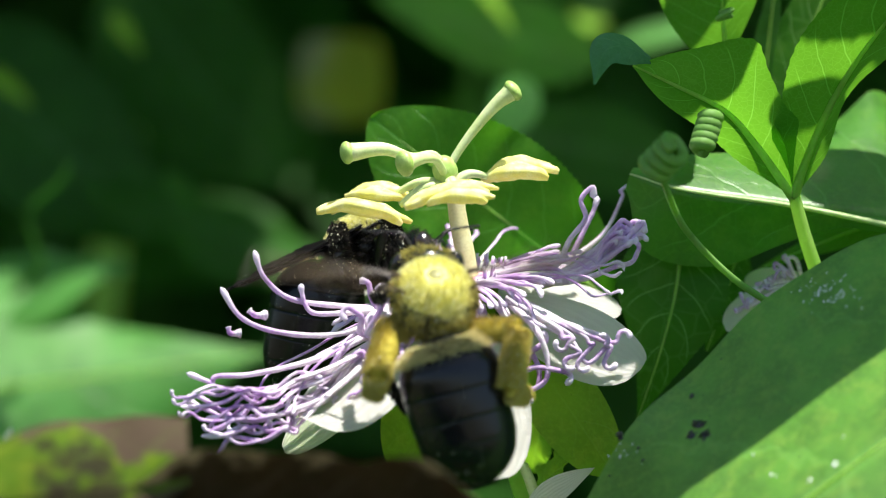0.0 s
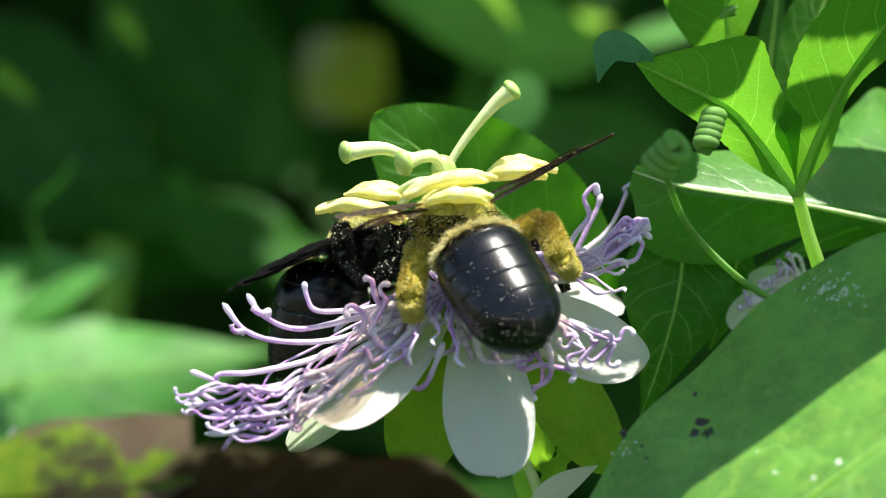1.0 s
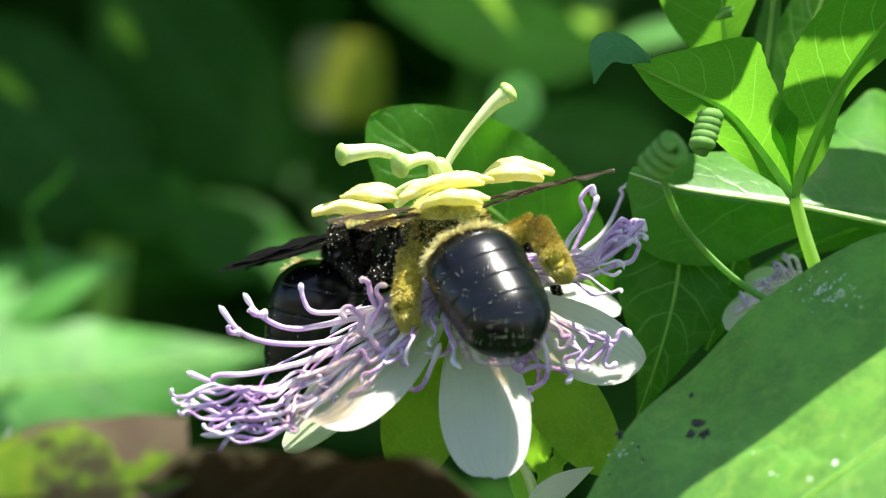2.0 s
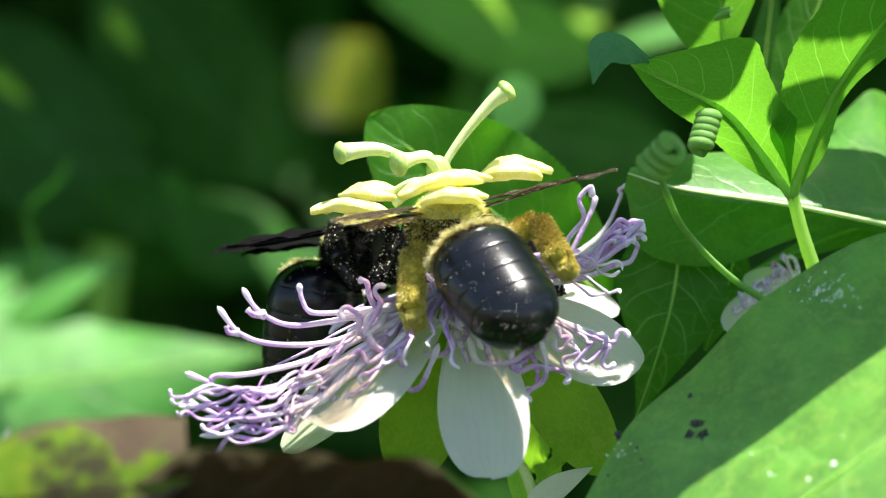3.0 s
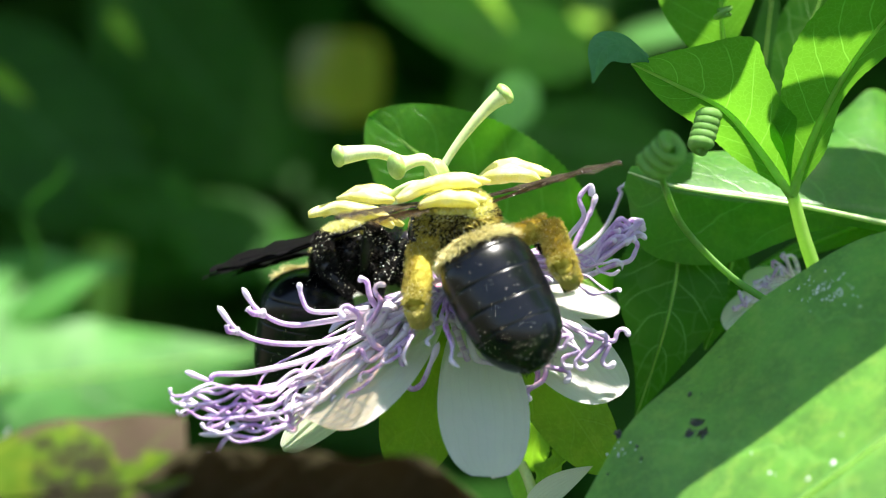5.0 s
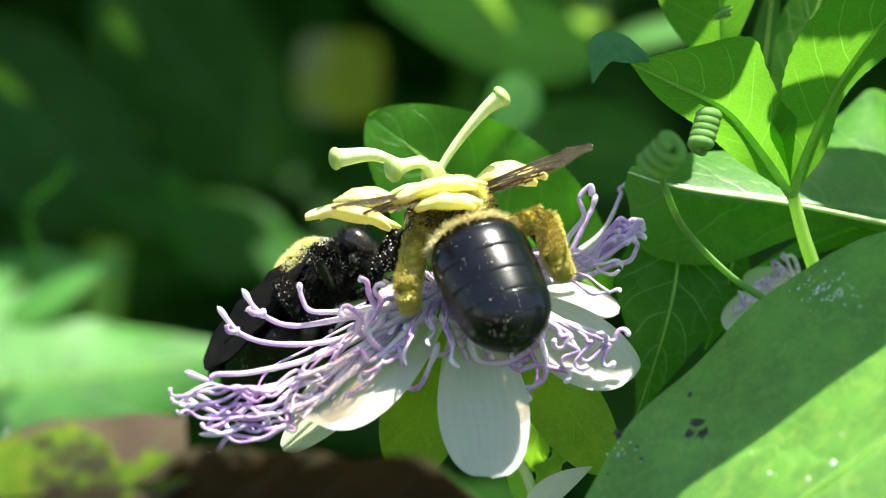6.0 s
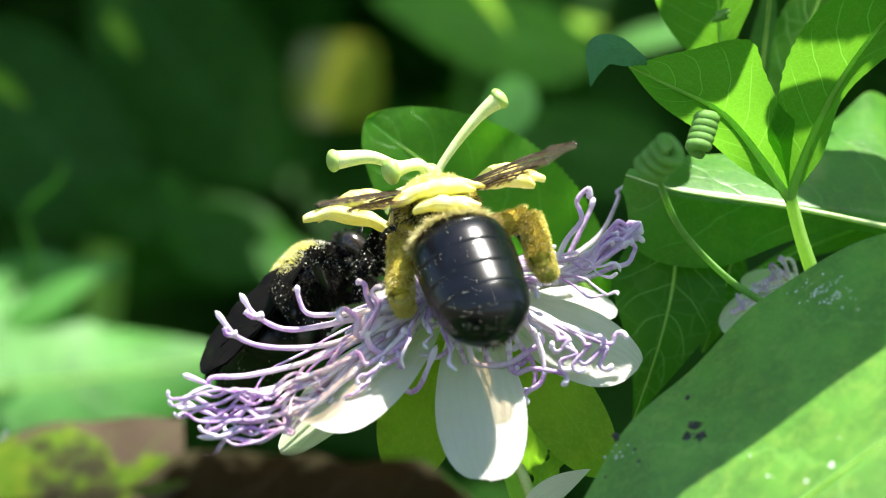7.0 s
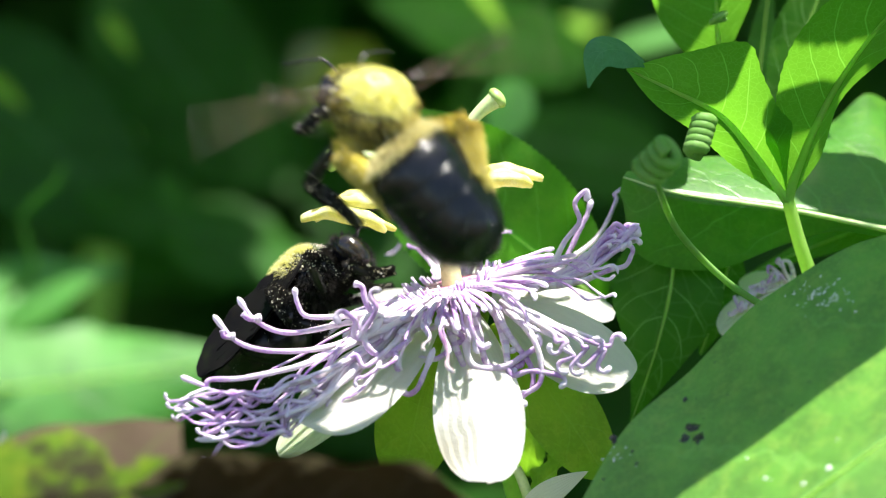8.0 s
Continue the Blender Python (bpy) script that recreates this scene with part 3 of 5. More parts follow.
    # legs: hip on the thorax's underside, then femur, tibia, tarsus
    legs = {}
    for pair, hip, thick in (("fore", (2.6, 2.0, -2.4), 0.45), ("middle", (0.2, 2.4, -2.4), 0.55), ("hind", (-2.2, 2.2, -2.0), 1.18 if dusty else 0.75)):
        for sgn in (1, -1):
            h = Vector((hip[0], hip[1] * sgn, hip[2]))
            if pair == "fore":
                p = [h + Vector((q[0], q[1] * sgn, q[2])) for q in ((1.2, 1.9, 0.4), (2.4, 2.4, -2.2), (4.0, 2.6, -3.2))]
            else:
                p = [loc(q) for q in (hind if pair == "hind" else middle)[0 if sgn > 0 else 1]]
            p = [Vector((0, 0, 0))] + [q - h for q in p]
            furry = dusty and pair == "hind"
            bm = mesh()
            bow = p[1].orthogonal().normalized() * 0.2
            tube(bm, spline([q * MM for q in (p[0], p[1] * 0.5 + bow, p[1])], 10), lambda s: thick * (0.75 + 0.25 * math.sin(2.6 * s)) * MM, 10)
            leg = part(pair + "_leg", bm, LEGBASE if furry else LEGBLACK, b)
            leg.location = h * MM
            coat = tube_roots(int(1800 * thick), p[0], p[1], thick * 0.7, thick * 0.8, 39)
            for nm, i, ra, rb in (("tibia", 1, thick * 1.0, thick * 1.08), ("tarsus", 2, thick * (0.95 if furry else 0.72), thick * (0.62 if furry else 0.4))):
                a, e = p[i], p[i + 1]
                bow = (e - a).orthogonal().normalized() * 0.25
                part(nm, tube(mesh(), spline([a * MM, (a * 0.5 + e * 0.5 + bow) * MM, e * MM], 10),
                              lambda s, ra=ra, rb=rb: (ra + (rb - ra) * s) * (0.55 + 0.45 * math.sin(math.pi * (0.10 + 0.82 * s))) * MM, 10),
                     LEGBASE if furry else LEGBLACK, leg)
                coat += tube_roots(int(3000 * thick), a, e, ra * 0.8, rb * 0.85, 40 + i)
            d = (p[3] - p[1]).normalized() if len(p) > 3 else (p[2] - p[1]).normalized()
            part("leg_fur", fuzz(mesh(), coat, 0.62 if pair == "hind" else 0.5, 0.085, d * 0.7, 41),
                 FUR_OCHRE if furry else FUR_BLACK, leg, "ochre pollen-caked hair" if furry else "")
            tagged(part("leg_pollen", grains(1100 if furry else 220, coat, 0.06 if furry else 0.085, 43, 2.5), POLLEN, leg, "pollen grains"), kind="stuff")
            legs[pair, sgn] = leg
    # wings along x from the hinge: a stiff leading edge with veins, and a shorter hind wing
    wings = {}
    for pair, root, length, half in (("fore", (1.2, 3.1, 2.0), 16.0, 2.8), ("hind", (-0.8, 3.1, 1.7), 11.0, 2.1)):
        shape = lambda s: (0.22 + 0.78 * math.sin(math.pi * min(1, s ** 1.25 * 0.92)) ** 0.6) * min(1, (1.001 - s) * 9) ** 0.5
        for sgn in (1, -1):
            wing = part(pair + "_wing", blade(mesh(), length * MM, half * MM, shape, 5, 3, 0.05, 4, 0, 0, 26, 4, 3), WING if dusty else WING_DARK, b, "smoky brown veined wing" if dusty else "dark veined wing")
            wing.location = Vector((root[0], root[1] * sgn, root[2])) * MM
            for off, end in ((0.94, 0.96), (0.55, 0.86), (0.05, 0.80), (-0.45, 0.72)):
                pts = []
                for k in range(12):
                    s = end * k / 11
                    w = shape(s) * half * (off + (0.0 if off > 0.9 else 0.25 * math.sin(5 * s)))
                    pts.append(Vector((s * length, -w * sgn, 0.10)) * MM)
                part("vein", tube(mesh(), pts, (0.16 if off > 0.9 else 0.09) * MM, 5), WINGVEIN if dusty else WING_DARK, wing)
            for s in (0.32, 0.5, 0.66):
                part("vein", tube(mesh(), [Vector((s * length, shape(s) * half * q, 0.10)) * MM for q in (-0.85, -0.2, 0.3, 0.6)], 0.07 * MM, 5), WINGVEIN if dusty else WING_DARK, wing)
            wings[pair, sgn] = wing
    return b, abdomen, legs, wings


# ---- ground and the depth of the garden ----
def ground():
    bm = mesh()
    bmesh.ops.create_grid(bm, x_segments=60, y_segments=60, size=60.0)
    for v in bm.verts:
        d = v.co.length
        v.co.z = 0.03 * noise.noise(v.co * 0.7) + 0.006 * max(0, d - 10) * (0.4 + noise.noise(v.co * 0.05))
    return tagged(part("ground", bm, SOIL), "dark weedy soil under the plants", "ground", kind="structure")


def many_leaves(name, label, count, low, high, size, material, seed, rule=None, tilt=(0.2, -0.6, 0.8), stems=0, root=None):
    """Uncountable leaves of a thicket, in one mesh, between two corners in mm."""
    rnd = random.Random(seed)
    bm = mesh()
    k = 0
    while k < count:
        p = Vector([rnd.uniform(a, b) for a, b in zip(low, high)])
        if rule and not rule(p):
            continue
        k += 1
        n = Vector(tilt) + Vector([rnd.gauss(0, 0.5) for _ in range(3)])
        d = Vector((rnd.gauss(0, 1), rnd.gauss(0, 0.6), rnd.gauss(-0.4, 0.6)))
        ln = rnd.uniform(*size)
        m, n2 = facing(p * MM, (p + d.normalized() * ln) * MM, n)
        blade(bm, n2, ln * 0.32 * MM, OVATE, rnd.uniform(0, 40), rnd.uniform(0, 20), 0.05, 3, 0, 0, 8, 2, k, m)
    for _ in range(stems):
        p = Vector([rnd.uniform(a, b) for a, b in zip(low, high)])
        p.z = high[2] * 0.97
        foot = Vector((p.x + rnd.uniform(-60, 60), root if root else p.y + rnd.uniform(-40, 40), -10))
        if rule and not rule(p):
            continue
        knee = Vector((foot.x * 0.6 + p.x * 0.4, foot.y, low[2] + 0.5 * (high[2] - low[2]) if not root else high[2] + 30))
        tube(bm, spline([q * MM for q in (foot, (foot + knee) / 2 + Vector((8, 5, 0)), knee, p)], 24), lambda s: (4.0 - 3.0 * s) * MM, 6)
    return tagged(part(name, bm, material), label, "foliage", kind="stuff")


ground()
many_leaves("hedge", "dense shaded green foliage behind the vine", 3200, (-1300, 390, 20), (1300, 800, 1750), (80, 150), GREEN_FAR, 5, stems=40)
many_leaves("thicket", "leaves crowding close behind the flower, shade put into their green", 900, (-150, 300, 800), (150, 420, 1030), (30, 60), GREEN_DARK, 8, None, (0, -0.8, 0.5), 10)
many_leaves("undergrowth", "low shaded weeds around the plants", 4200, (-2200, -2000, 0), (2200, 900, 330), (70, 150), GREEN_FAR, 6,
            lambda p: p.z < 330 - 0.1 * abs(p.x) and (Vector((p.x, p.y + 500, 0)).length > 240 or p.z < 150), stems=60)
SUNNY = [(-48, 118, 34), (-14, 230, 44), (14, 200, 38), (34, 195, 38), (8, 125, 44), (25, 10, 60)]


def shady(p):
    """Keeps the added shade leaves off the sunlit gaps."""
    q = p - SUN * ((p.z - H) / SUN.z)
    return all((q.x - x) ** 2 + (q.y - y) ** 2 > r * r for x, y, r in SUNNY)


# out of view overhead: leaves added to keep the sun off the background
many_leaves("shade_canopy", "unseen leaves overhead, added to shade what lies behind", 1500, (-330, 70, 1010), (330, 520, 1250), (26, 46), GREEN_MID, 7, shady, stems=26, root=560)

# a second unseen batch, added to darken the upper left
many_leaves("shade_overgrowth", "more unseen leaves, added to darken the hollow on the left", 420, (-140, 150, 985), (-35, 270, 1060), (26, 46), GREEN_DARK, 9, shady, stems=10, root=420)

# ---- blurred leaves behind the flower ----
back = thing("background_shrub", Matrix.Translation((-0.05, 0.25, 0.0)), "broad-leaved green shrub in shade behind the flower", "shrub")
stalk(back, "stem", [Vector((-0.05, 0.25, 0.0)), Vector((-0.07, 0.27, 0.5)), Vector((-0.05, 0.26, 0.9)), Vector((0.0, 0.27, 1.15))], 4, 2)
for base, tip, half, nrm, mt, kw in (
        (at(10, 575, 132), at(205, 466, 132), 2.4, (0.1, -0.75, 0.62), GREEN_PALE, dict(outline=OVATE, bend=10)),
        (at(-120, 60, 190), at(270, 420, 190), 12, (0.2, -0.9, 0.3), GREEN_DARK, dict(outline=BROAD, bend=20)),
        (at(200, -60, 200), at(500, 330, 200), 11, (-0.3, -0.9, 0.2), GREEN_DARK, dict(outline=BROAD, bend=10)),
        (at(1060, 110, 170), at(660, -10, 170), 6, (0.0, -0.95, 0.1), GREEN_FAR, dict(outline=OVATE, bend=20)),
        (at(900, 60, 200), at(1075, 40, 200), 3.4, (0.0, -0.5, 0.8), GREEN_LIT, dict(outline=BROAD, bend=10)),
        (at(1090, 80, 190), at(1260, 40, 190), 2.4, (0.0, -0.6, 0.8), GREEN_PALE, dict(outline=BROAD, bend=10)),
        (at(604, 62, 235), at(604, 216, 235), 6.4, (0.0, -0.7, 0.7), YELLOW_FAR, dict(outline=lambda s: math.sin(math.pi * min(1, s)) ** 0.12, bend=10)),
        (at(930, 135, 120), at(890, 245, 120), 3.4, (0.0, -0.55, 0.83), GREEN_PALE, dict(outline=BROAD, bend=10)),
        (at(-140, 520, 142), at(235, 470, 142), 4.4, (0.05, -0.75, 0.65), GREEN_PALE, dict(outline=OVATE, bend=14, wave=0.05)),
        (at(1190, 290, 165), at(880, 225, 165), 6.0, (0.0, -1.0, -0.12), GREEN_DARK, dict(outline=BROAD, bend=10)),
        (at(830, -60, 150), at(910, 60, 150), 1.5, (0.0, -0.5, 0.85), GREEN_LIT, dict(outline=LANCE, bend=10)),
        (at(200, 20, 160), at(250, 100, 160), 1.6, (0.0, -0.5, 0.85), GREEN_LIT, dict(outline=LANCE, bend=10)),
        (at(-20, 120, 160), at(60, 190, 160), 1.8, (0.0, -0.5, 0.85), GREEN_LIT, dict(outline=LANCE, bend=10)),
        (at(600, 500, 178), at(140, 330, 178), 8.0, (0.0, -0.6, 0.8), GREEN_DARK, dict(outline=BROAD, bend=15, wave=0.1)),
        (at(300, 300, 140), at(340, 370, 140), 1.6, (0.0, -0.8, 0.5), GREEN_FAR, dict(outline=BROAD, bend=10))):
    leaf(back, "leaf", base, tip, half, nrm, mt, **kw)
lamina(back, "leaf", [at(-260, 700, 125), at(-50, 688, 125), at(200, 660, 125), at(474, 622, 125)], (12.5, 15.84, 16.25, 15.42, 13.75, 10.67, 6.66, 3.17, 0.42), (14.46, 18.77, 18.77, 18.49, 17.06, 13.29, 8.37, 3.74, 0.44), (0.06, -0.80, 0.60), GREEN_PALE, 0.4,
       "broad pale green leaf in full sun", tilt=(4, 12), cup=(10, 26), wave=0.06, waves=2.4, teeth=0.03)
stalk(back, "tendril", [at(20, 520, 120), at(70, 470, 120), at(50, 380, 120), at(110, 320, 120), at(120, 290, 120)], 0.5, 0.35, GREEN_FAR)

# an unseen sprig, added to dim the sun on the yellowing leaf
SPRIG = at(605, 130, 230) + SUN * 0.11
sprig = thing("sprig", Matrix.Translation(SPRIG), "unseen sprig, added to shade the yellowing leaf at times", "sprig")
leaf(sprig, "leaf", SPRIG + Vector((0.014, 0.0, 0.001)), SPRIG + Vector((-0.016, 0, 0)), 12, SUN, GREEN_MID, 0.3, outline=BROAD)
stalk(sprig, "stem", [SPRIG + Vector((0.014, 0.0, 0.001)), SPRIG + Vector((0.03, 0.02, 0.03)), SPRIG + Vector((0.04, 0.05, 0.15))], 0.6, 1.2)

# ---- the vine with its leaves ----
vine = thing("passion_vine", Matrix.Translation((0.03, 0.02, 0.0)), "green passion vine with lobed veined leaves", "vine")
stalk(vine, "stem", [Vector((0.03, 0.02, 0.0)), Vector((0.05, 0.03, 0.45)), Vector((0.045, 0.03, 0.8)), at(1500, 800, 18), at(1450, 490, 4)], 2.2, 1.3, n=60)
stalk(vine, "petiole", [at(1450, 495, 4), at(1425, 420, 3), at(1405, 345, 2)], 0.75, 0.62)
EYE_SIDE = (0, -1, 0.1)
# the three-lobed leaf, seen from below, its left lobe with an upturned half and a folded tip
lamina(vine, "leaf", [at(1404, 349, 2), at(1345, 264, 1), at(1285, 196, -1), at(1200, 152, -2.5), at(1120, 114, -3.5)], (0.11, 1.0, 2.11, 2.78, 3.11, 3.22, 3.0, 2.67, 2.11, 1.22, 0.17), (0.11, 1.67, 3.67, 5.33, 5.33, 6.67, 9.11, 7.56, 5.0, 2.67, 0.28),
       EYE_SIDE, GREEN_BRIGHT, 0.50, "bright backlit lobe of a vine leaf", tilt=(26, -46), cup=(10, 10), wave=0.05, waves=1.7, teeth=0.03, nx=80)
lamina(vine, "leaf", [at(1404, 349, 2), at(1424, 290, 1), at(1455, 215, -1), at(1502, 128, -4), at(1570, 36, -7), at(1660, -60, -9)], (0.11, 0.78, 2.33, 4.44, 4.67, 5.44, 6.22, 6.44, 5.83, 3.89, 0.22), (0.11, 0.67, 1.33, 1.78, 1.56, 1.11, 1.44, 2.22, 2.89, 2.22, 0.22),
       EYE_SIDE, GREEN_BRIGHT, 0.55, "bright backlit lobe of a vine leaf", tilt=(-25, -30), cup=(0, 20), wave=0.04, waves=1.5, teeth=0.03, nx=80)
lamina(vine, "leaf", [at(1152, 104, -4), at(1108, 80, -6), at(1070, 90, -8), at(1052, 148, -10)], (0.56, 1.89, 2.0, 1.22, 0.11), (0.56, 1.67, 1.89, 1.22, 0.11), (0.1, -0.9, 0.42), GREEN_SKYLIT, 0,
       "tip of a lobe folded over, sky blue put into its green", tilt=(14, 10), nx=30)
# the broad leaf behind it, folded along its midrib like a roof
lamina(vine, "leaf", [at(1740, 432, 9), at(1568, 396, 7), at(1400, 362, 6), at(1215, 335, 5), at(1114, 306, 6)], (0.56, 0.78, 0.89, 1.44, 4.0, 7.0, 7.56, 6.33, 1.67), (15.56, 21.67, 23.33, 16.67, 10.0, 7.78, 6.44, 5.11, 1.22),
       (0.05, -0.98, 0.12), GREEN_GLOSS, 0.36, "glossy vine leaf folded along its midrib", tilt=(24, 42), cup=(-8, 10), wave=0.025, waves=2, nx=70, rib_material=PALE_RIB)


def shade_leaf(u0, u1, v, y0, y1, far):
    """An unseen leaf added overhead, square to the sun, whose shade falls between u0 and u1 from depth y0 to y1 about
    the height of v.
    """
    y = (y0 + y1) / 2
    p, e = at(u1, v, y) + SUN * far * MM, at(u0, v, y) + SUN * far * MM
    leaf(vine, "leaf", p, e, (y1 - y0) / 2, SUN, GREEN_DARK, 0.2, outline=FLAT, bend=6, ragged=0.1)
    p = p + (e - p) * 0.15
    stalk(vine, "petiole", [p, p + SUN * 0.03, p + SUN * 0.06, p + SUN * 0.09], 0.3, 0.4)


shade_leaf(1020, 1335, 100, -12.5, -1.2, 46)
shade_leaf(1385, 1680, 50, -13, -6.4, 52)
shade_leaf(1362, 1496, 190, -3.5, -1.1, 44)
shade_leaf(1395, 1660, 300, 5.8, 16, 50)
shade_leaf(1090, 1228, 300, 4, 14, 56)
# leaves further back in the cluster
lamina(vine, "leaf", [at(1292, 150, 13), at(1282, 60, 11), at(1276, -40, 8), at(1270, -170, 4)], (0.11, 2.22, 4.44, 6.0, 6.39, 5.56, 3.33), (0.11, 0.67, 2.11, 3.67, 4.44, 4.44, 3.33), (0.1, -0.9, -0.4), GREEN_BRIGHT, 0.28, tilt=(10, 14), wave=0.04)
lamina(vine, "leaf", [at(1378, 260, 17), at(1400, 150, 17), at(1440, 40, 17), at(1500, -120, 17)], (1.11, 2.44, 2.22, 2.89, 3.33, 2.22, 0.33), (1.11, 2.78, 3.89, 5.0, 5.0, 3.33, 0.33), (-0.1, -0.95, 0.2), GREEN_NET, 0.3, "shaded vine leaf with pale net veins and toothed edge",
       tilt=(12, 6), wave=0.03, teeth=0.05, nx=90)
lamina(vine, "leaf", [at(1345, 262, 25), at(1352, 150, 25), at(1375, -60, 25)], (1.11, 1.89, 1.67, 0.33), (1.11, 1.89, 1.67, 0.33), (0.2, -0.9, 0.2), GREEN_DARK, 0.2, tilt=(10, 10))
leaf(vine, "leaf", at(1610, 372, 17), at(1330, 480, 15), 2.1, (0.1, -0.6, 0.8), GREEN_BRIGHT, 0.25, outline=LANCE, bend=8)
lamina(vine, "leaf", [at(1206, 400, 10), at(1198, 500, 9), at(1172, 610, 9), at(1128, 740, 10)], (3.33, 4.67, 5.33, 4.89, 3.33, 1.67, 0.17), (3.89, 5.56, 6.22, 5.44, 3.56, 1.56, 0.17), (-0.1, -0.99, -0.12), GREEN_NET, 0.22, "shaded vine leaf with pale net veins",
       tilt=(5, 6), cup=(6, 10), wave=0.025, teeth=0.035, nx=90)
lamina(vine, "leaf", [at(1306, 430, 12), at(1285, 520, 12), at(1250, 620, 12)], (1.11, 2.33, 1.89, 0.22), (1.11, 2.0, 1.67, 0.22), (0.1, -0.97, -0.12), GREEN_NET, 0.2, tilt=(5, 5))
leaf(vine, "leaf", at(1080, 530, 16), at(656, 206, 16), 8.3, (-0.28, -0.95, 0.12), GREEN_MID, 0.25, "toothed green leaf behind the flower",
     outline=TIPPED, bend=12, fold=6, wave=0.05, teeth=0.035, nx=120)
leaf(vine, "leaf", at(950, 872, 3), at(1036, 790, 1), 2.1, (0.1, -0.5, 0.85), GREEN_LIT, 0, outline=OVATE, bend=20, fold=20, wave=0.15, teeth=0.10)
leaf(vine, "leaf", at(930, 905, -2), at(1052, 826, -3), 2.0, (0.1, -0.6, 0.8), PETAL, 0, "pale fallen petal", outline=OVATE, bend=20)
stalk(vine, "petiole", [at(925, 820, 2), at(938, 850, 2), at(955, 900, 2)], 0.5, 0.6, STYLE)
leaf(vine, "leaf", at(940, 830, 14), at(985, 690, 10), 2.6, (0.1, -0.6, 0.8), GREEN_LIT, 0, outline=OVATE, bend=20, fold=15, wave=0.15, teeth=0.10)


def coil(p, q, radius, turns, thick):
    """A wound tendril end round the line from p to q (radius and thickness in mm)."""
    ax = (q - p).normalized()
    u = ax.orthogonal().normalized()
    w = ax.cross(u)
    pts = [p + (q - p) * (k / 120) + (u * math.cos(k / 120 * turns * 6.283) + w * math.sin(k / 120 * turns * 6.283)) * radius * MM for k in range(121)]
    ob = part("tendril_coil", tube(mesh(), [vine.matrix_world.inverted() @ x for x in pts], thick * MM, 8), TENDRIL, vine, "tightly wound tendril")
    return ob


coil(at(1152, 302, -22), at(1198, 256, -24), 1.2, 3.6, 0.62)
coil(at(1241, 262, -11), at(1259, 200, -10), 0.66, 5.2, 0.66)
coil(at(1285, 30, 4), at(1280, 18, 4), 0.85, 1.2, 0.25)
stalk(vine, "tendril", [at(1370, 540, -3), at(1290, 485, -3), at(1210, 400, -8), at(1174, 318, -18), at(1166, 292, -22)], 0.38, 0.30, TENDRIL, 8, 40)

# ---- the leaves in front ----
front = thing("broadleaf_plant", Matrix.Translation((0.08, -0.04, 0.0)), "broad waxy leaf with dark spots, close to the lens", "plant")
stalk(front, "stem", [Vector((0.08, -0.04, 0.0)), Vector((0.09, -0.04, 0.5)), at(2050, 800, -35), at(2130, 560, -35), at(2102, 422, -35)], 3, 1.3)
broad = leaf(front, "leaf", at(2100, 420, -35), at(905, 1280, -35), 27.2, (-0.25, -0.62, 0.74), GREEN_WAX, 0.35, "broad waxy green leaf with black spots",
     outline=BROAD, bend=8, fold=-4, wave=0.02, nx=60, ny=14)
# two unseen leaves added above, to shade the broad leaf and the flying bee
stalk(front, "petiole", [at(2060, 780, -35), Vector((0.095, -0.03, 0.93)), Vector((0.094, -0.0135, 0.944))], 1.5, 0.9)
leaf(front, "leaf", Vector((0.094, -0.0160, 0.944)), Vector((0.019, -0.0288, 0.926)), 11.0, SUN, GREEN_DARK, 0.3, outline=FLAT, bend=6)
stalk(front, "petiole", [Vector((0.094, -0.0135, 0.944)), Vector((0.07, -0.020, 0.985)), Vector((0.036, -0.0436, 0.952))], 0.9, 0.6)
leaf(front, "leaf", Vector((0.036, -0.0438, 0.951)), Vector((-0.004, -0.0438, 0.943)), 6.8, SUN, GREEN_DARK, 0.2, outline=ROUND, bend=6)
spots(broad, [(1232, 742, 13), (1222, 776, 14), (1254, 774, 17), (1240, 756, 9), (1243, 704, 6), (1110, 768, 12), (1096, 830, 10), (1080, 838, 5), (1124, 806, 5), (1150, 822, 4)],
      1, CRUST, "scale_spot")
spots(broad, [(1372, 824, 4), (1476, 803, 6), (1452, 846, 6), (1385, 838, 3), (1340, 806, 3), (1500, 760, 3)], 1, DROPPING, "white_spot")
rs = random.Random(15)
spots(broad, [(1465 + rs.gauss(0, 22), 515 - rs.gauss(0, 8) + rs.gauss(0, 4), rs.uniform(0.7, 2.6)) for k in range(100)], 1, DROPPING, "white_fleck", 5)
spots(broad, [(1104 + rs.gauss(0, 8), 802 + rs.gauss(0, 10), rs.uniform(1, 3)) for k in range(14)], 1, DROPPING, "white_fleck", 6)
spots(broad, [(rs.uniform(1200, 1480), rs.uniform(640, 860), rs.uniform(0.8, 1.8)) for k in range(22)], 1, CRUST, "speck", 7)
dry = thing("withered_plant", Matrix.Translation((-0.09, -0.06, 0.0)), "half-withered brown and green leaf near the lens", "plant")
stalk(dry, "stem", [Vector((-0.09, -0.06, 0.0)), Vector((-0.09, -0.06, 0.6)), at(-260, 900, -42)], 2.5, 1.2)
lamina(dry, "leaf", [at(-260, 905, -58), at(-60, 890, -58), at(150, 868, -58), at(338, 850, -58)], (3.33, 4.17, 4.72, 5.39, 6.89, 7.67, 7.56, 7.11, 6.67), (4.44, 6.11, 6.67, 6.67, 6.11, 5.0, 3.89, 2.22, 0.22), (0.05, -0.92, 0.4),
       WITHERED, 0.3, "curled withered leaf, brown with green patches", tilt=(0, 0), cup=(24, 20), wave=0.06, waves=2.3, nx=70, ny=12, rib_material=WITHERED)
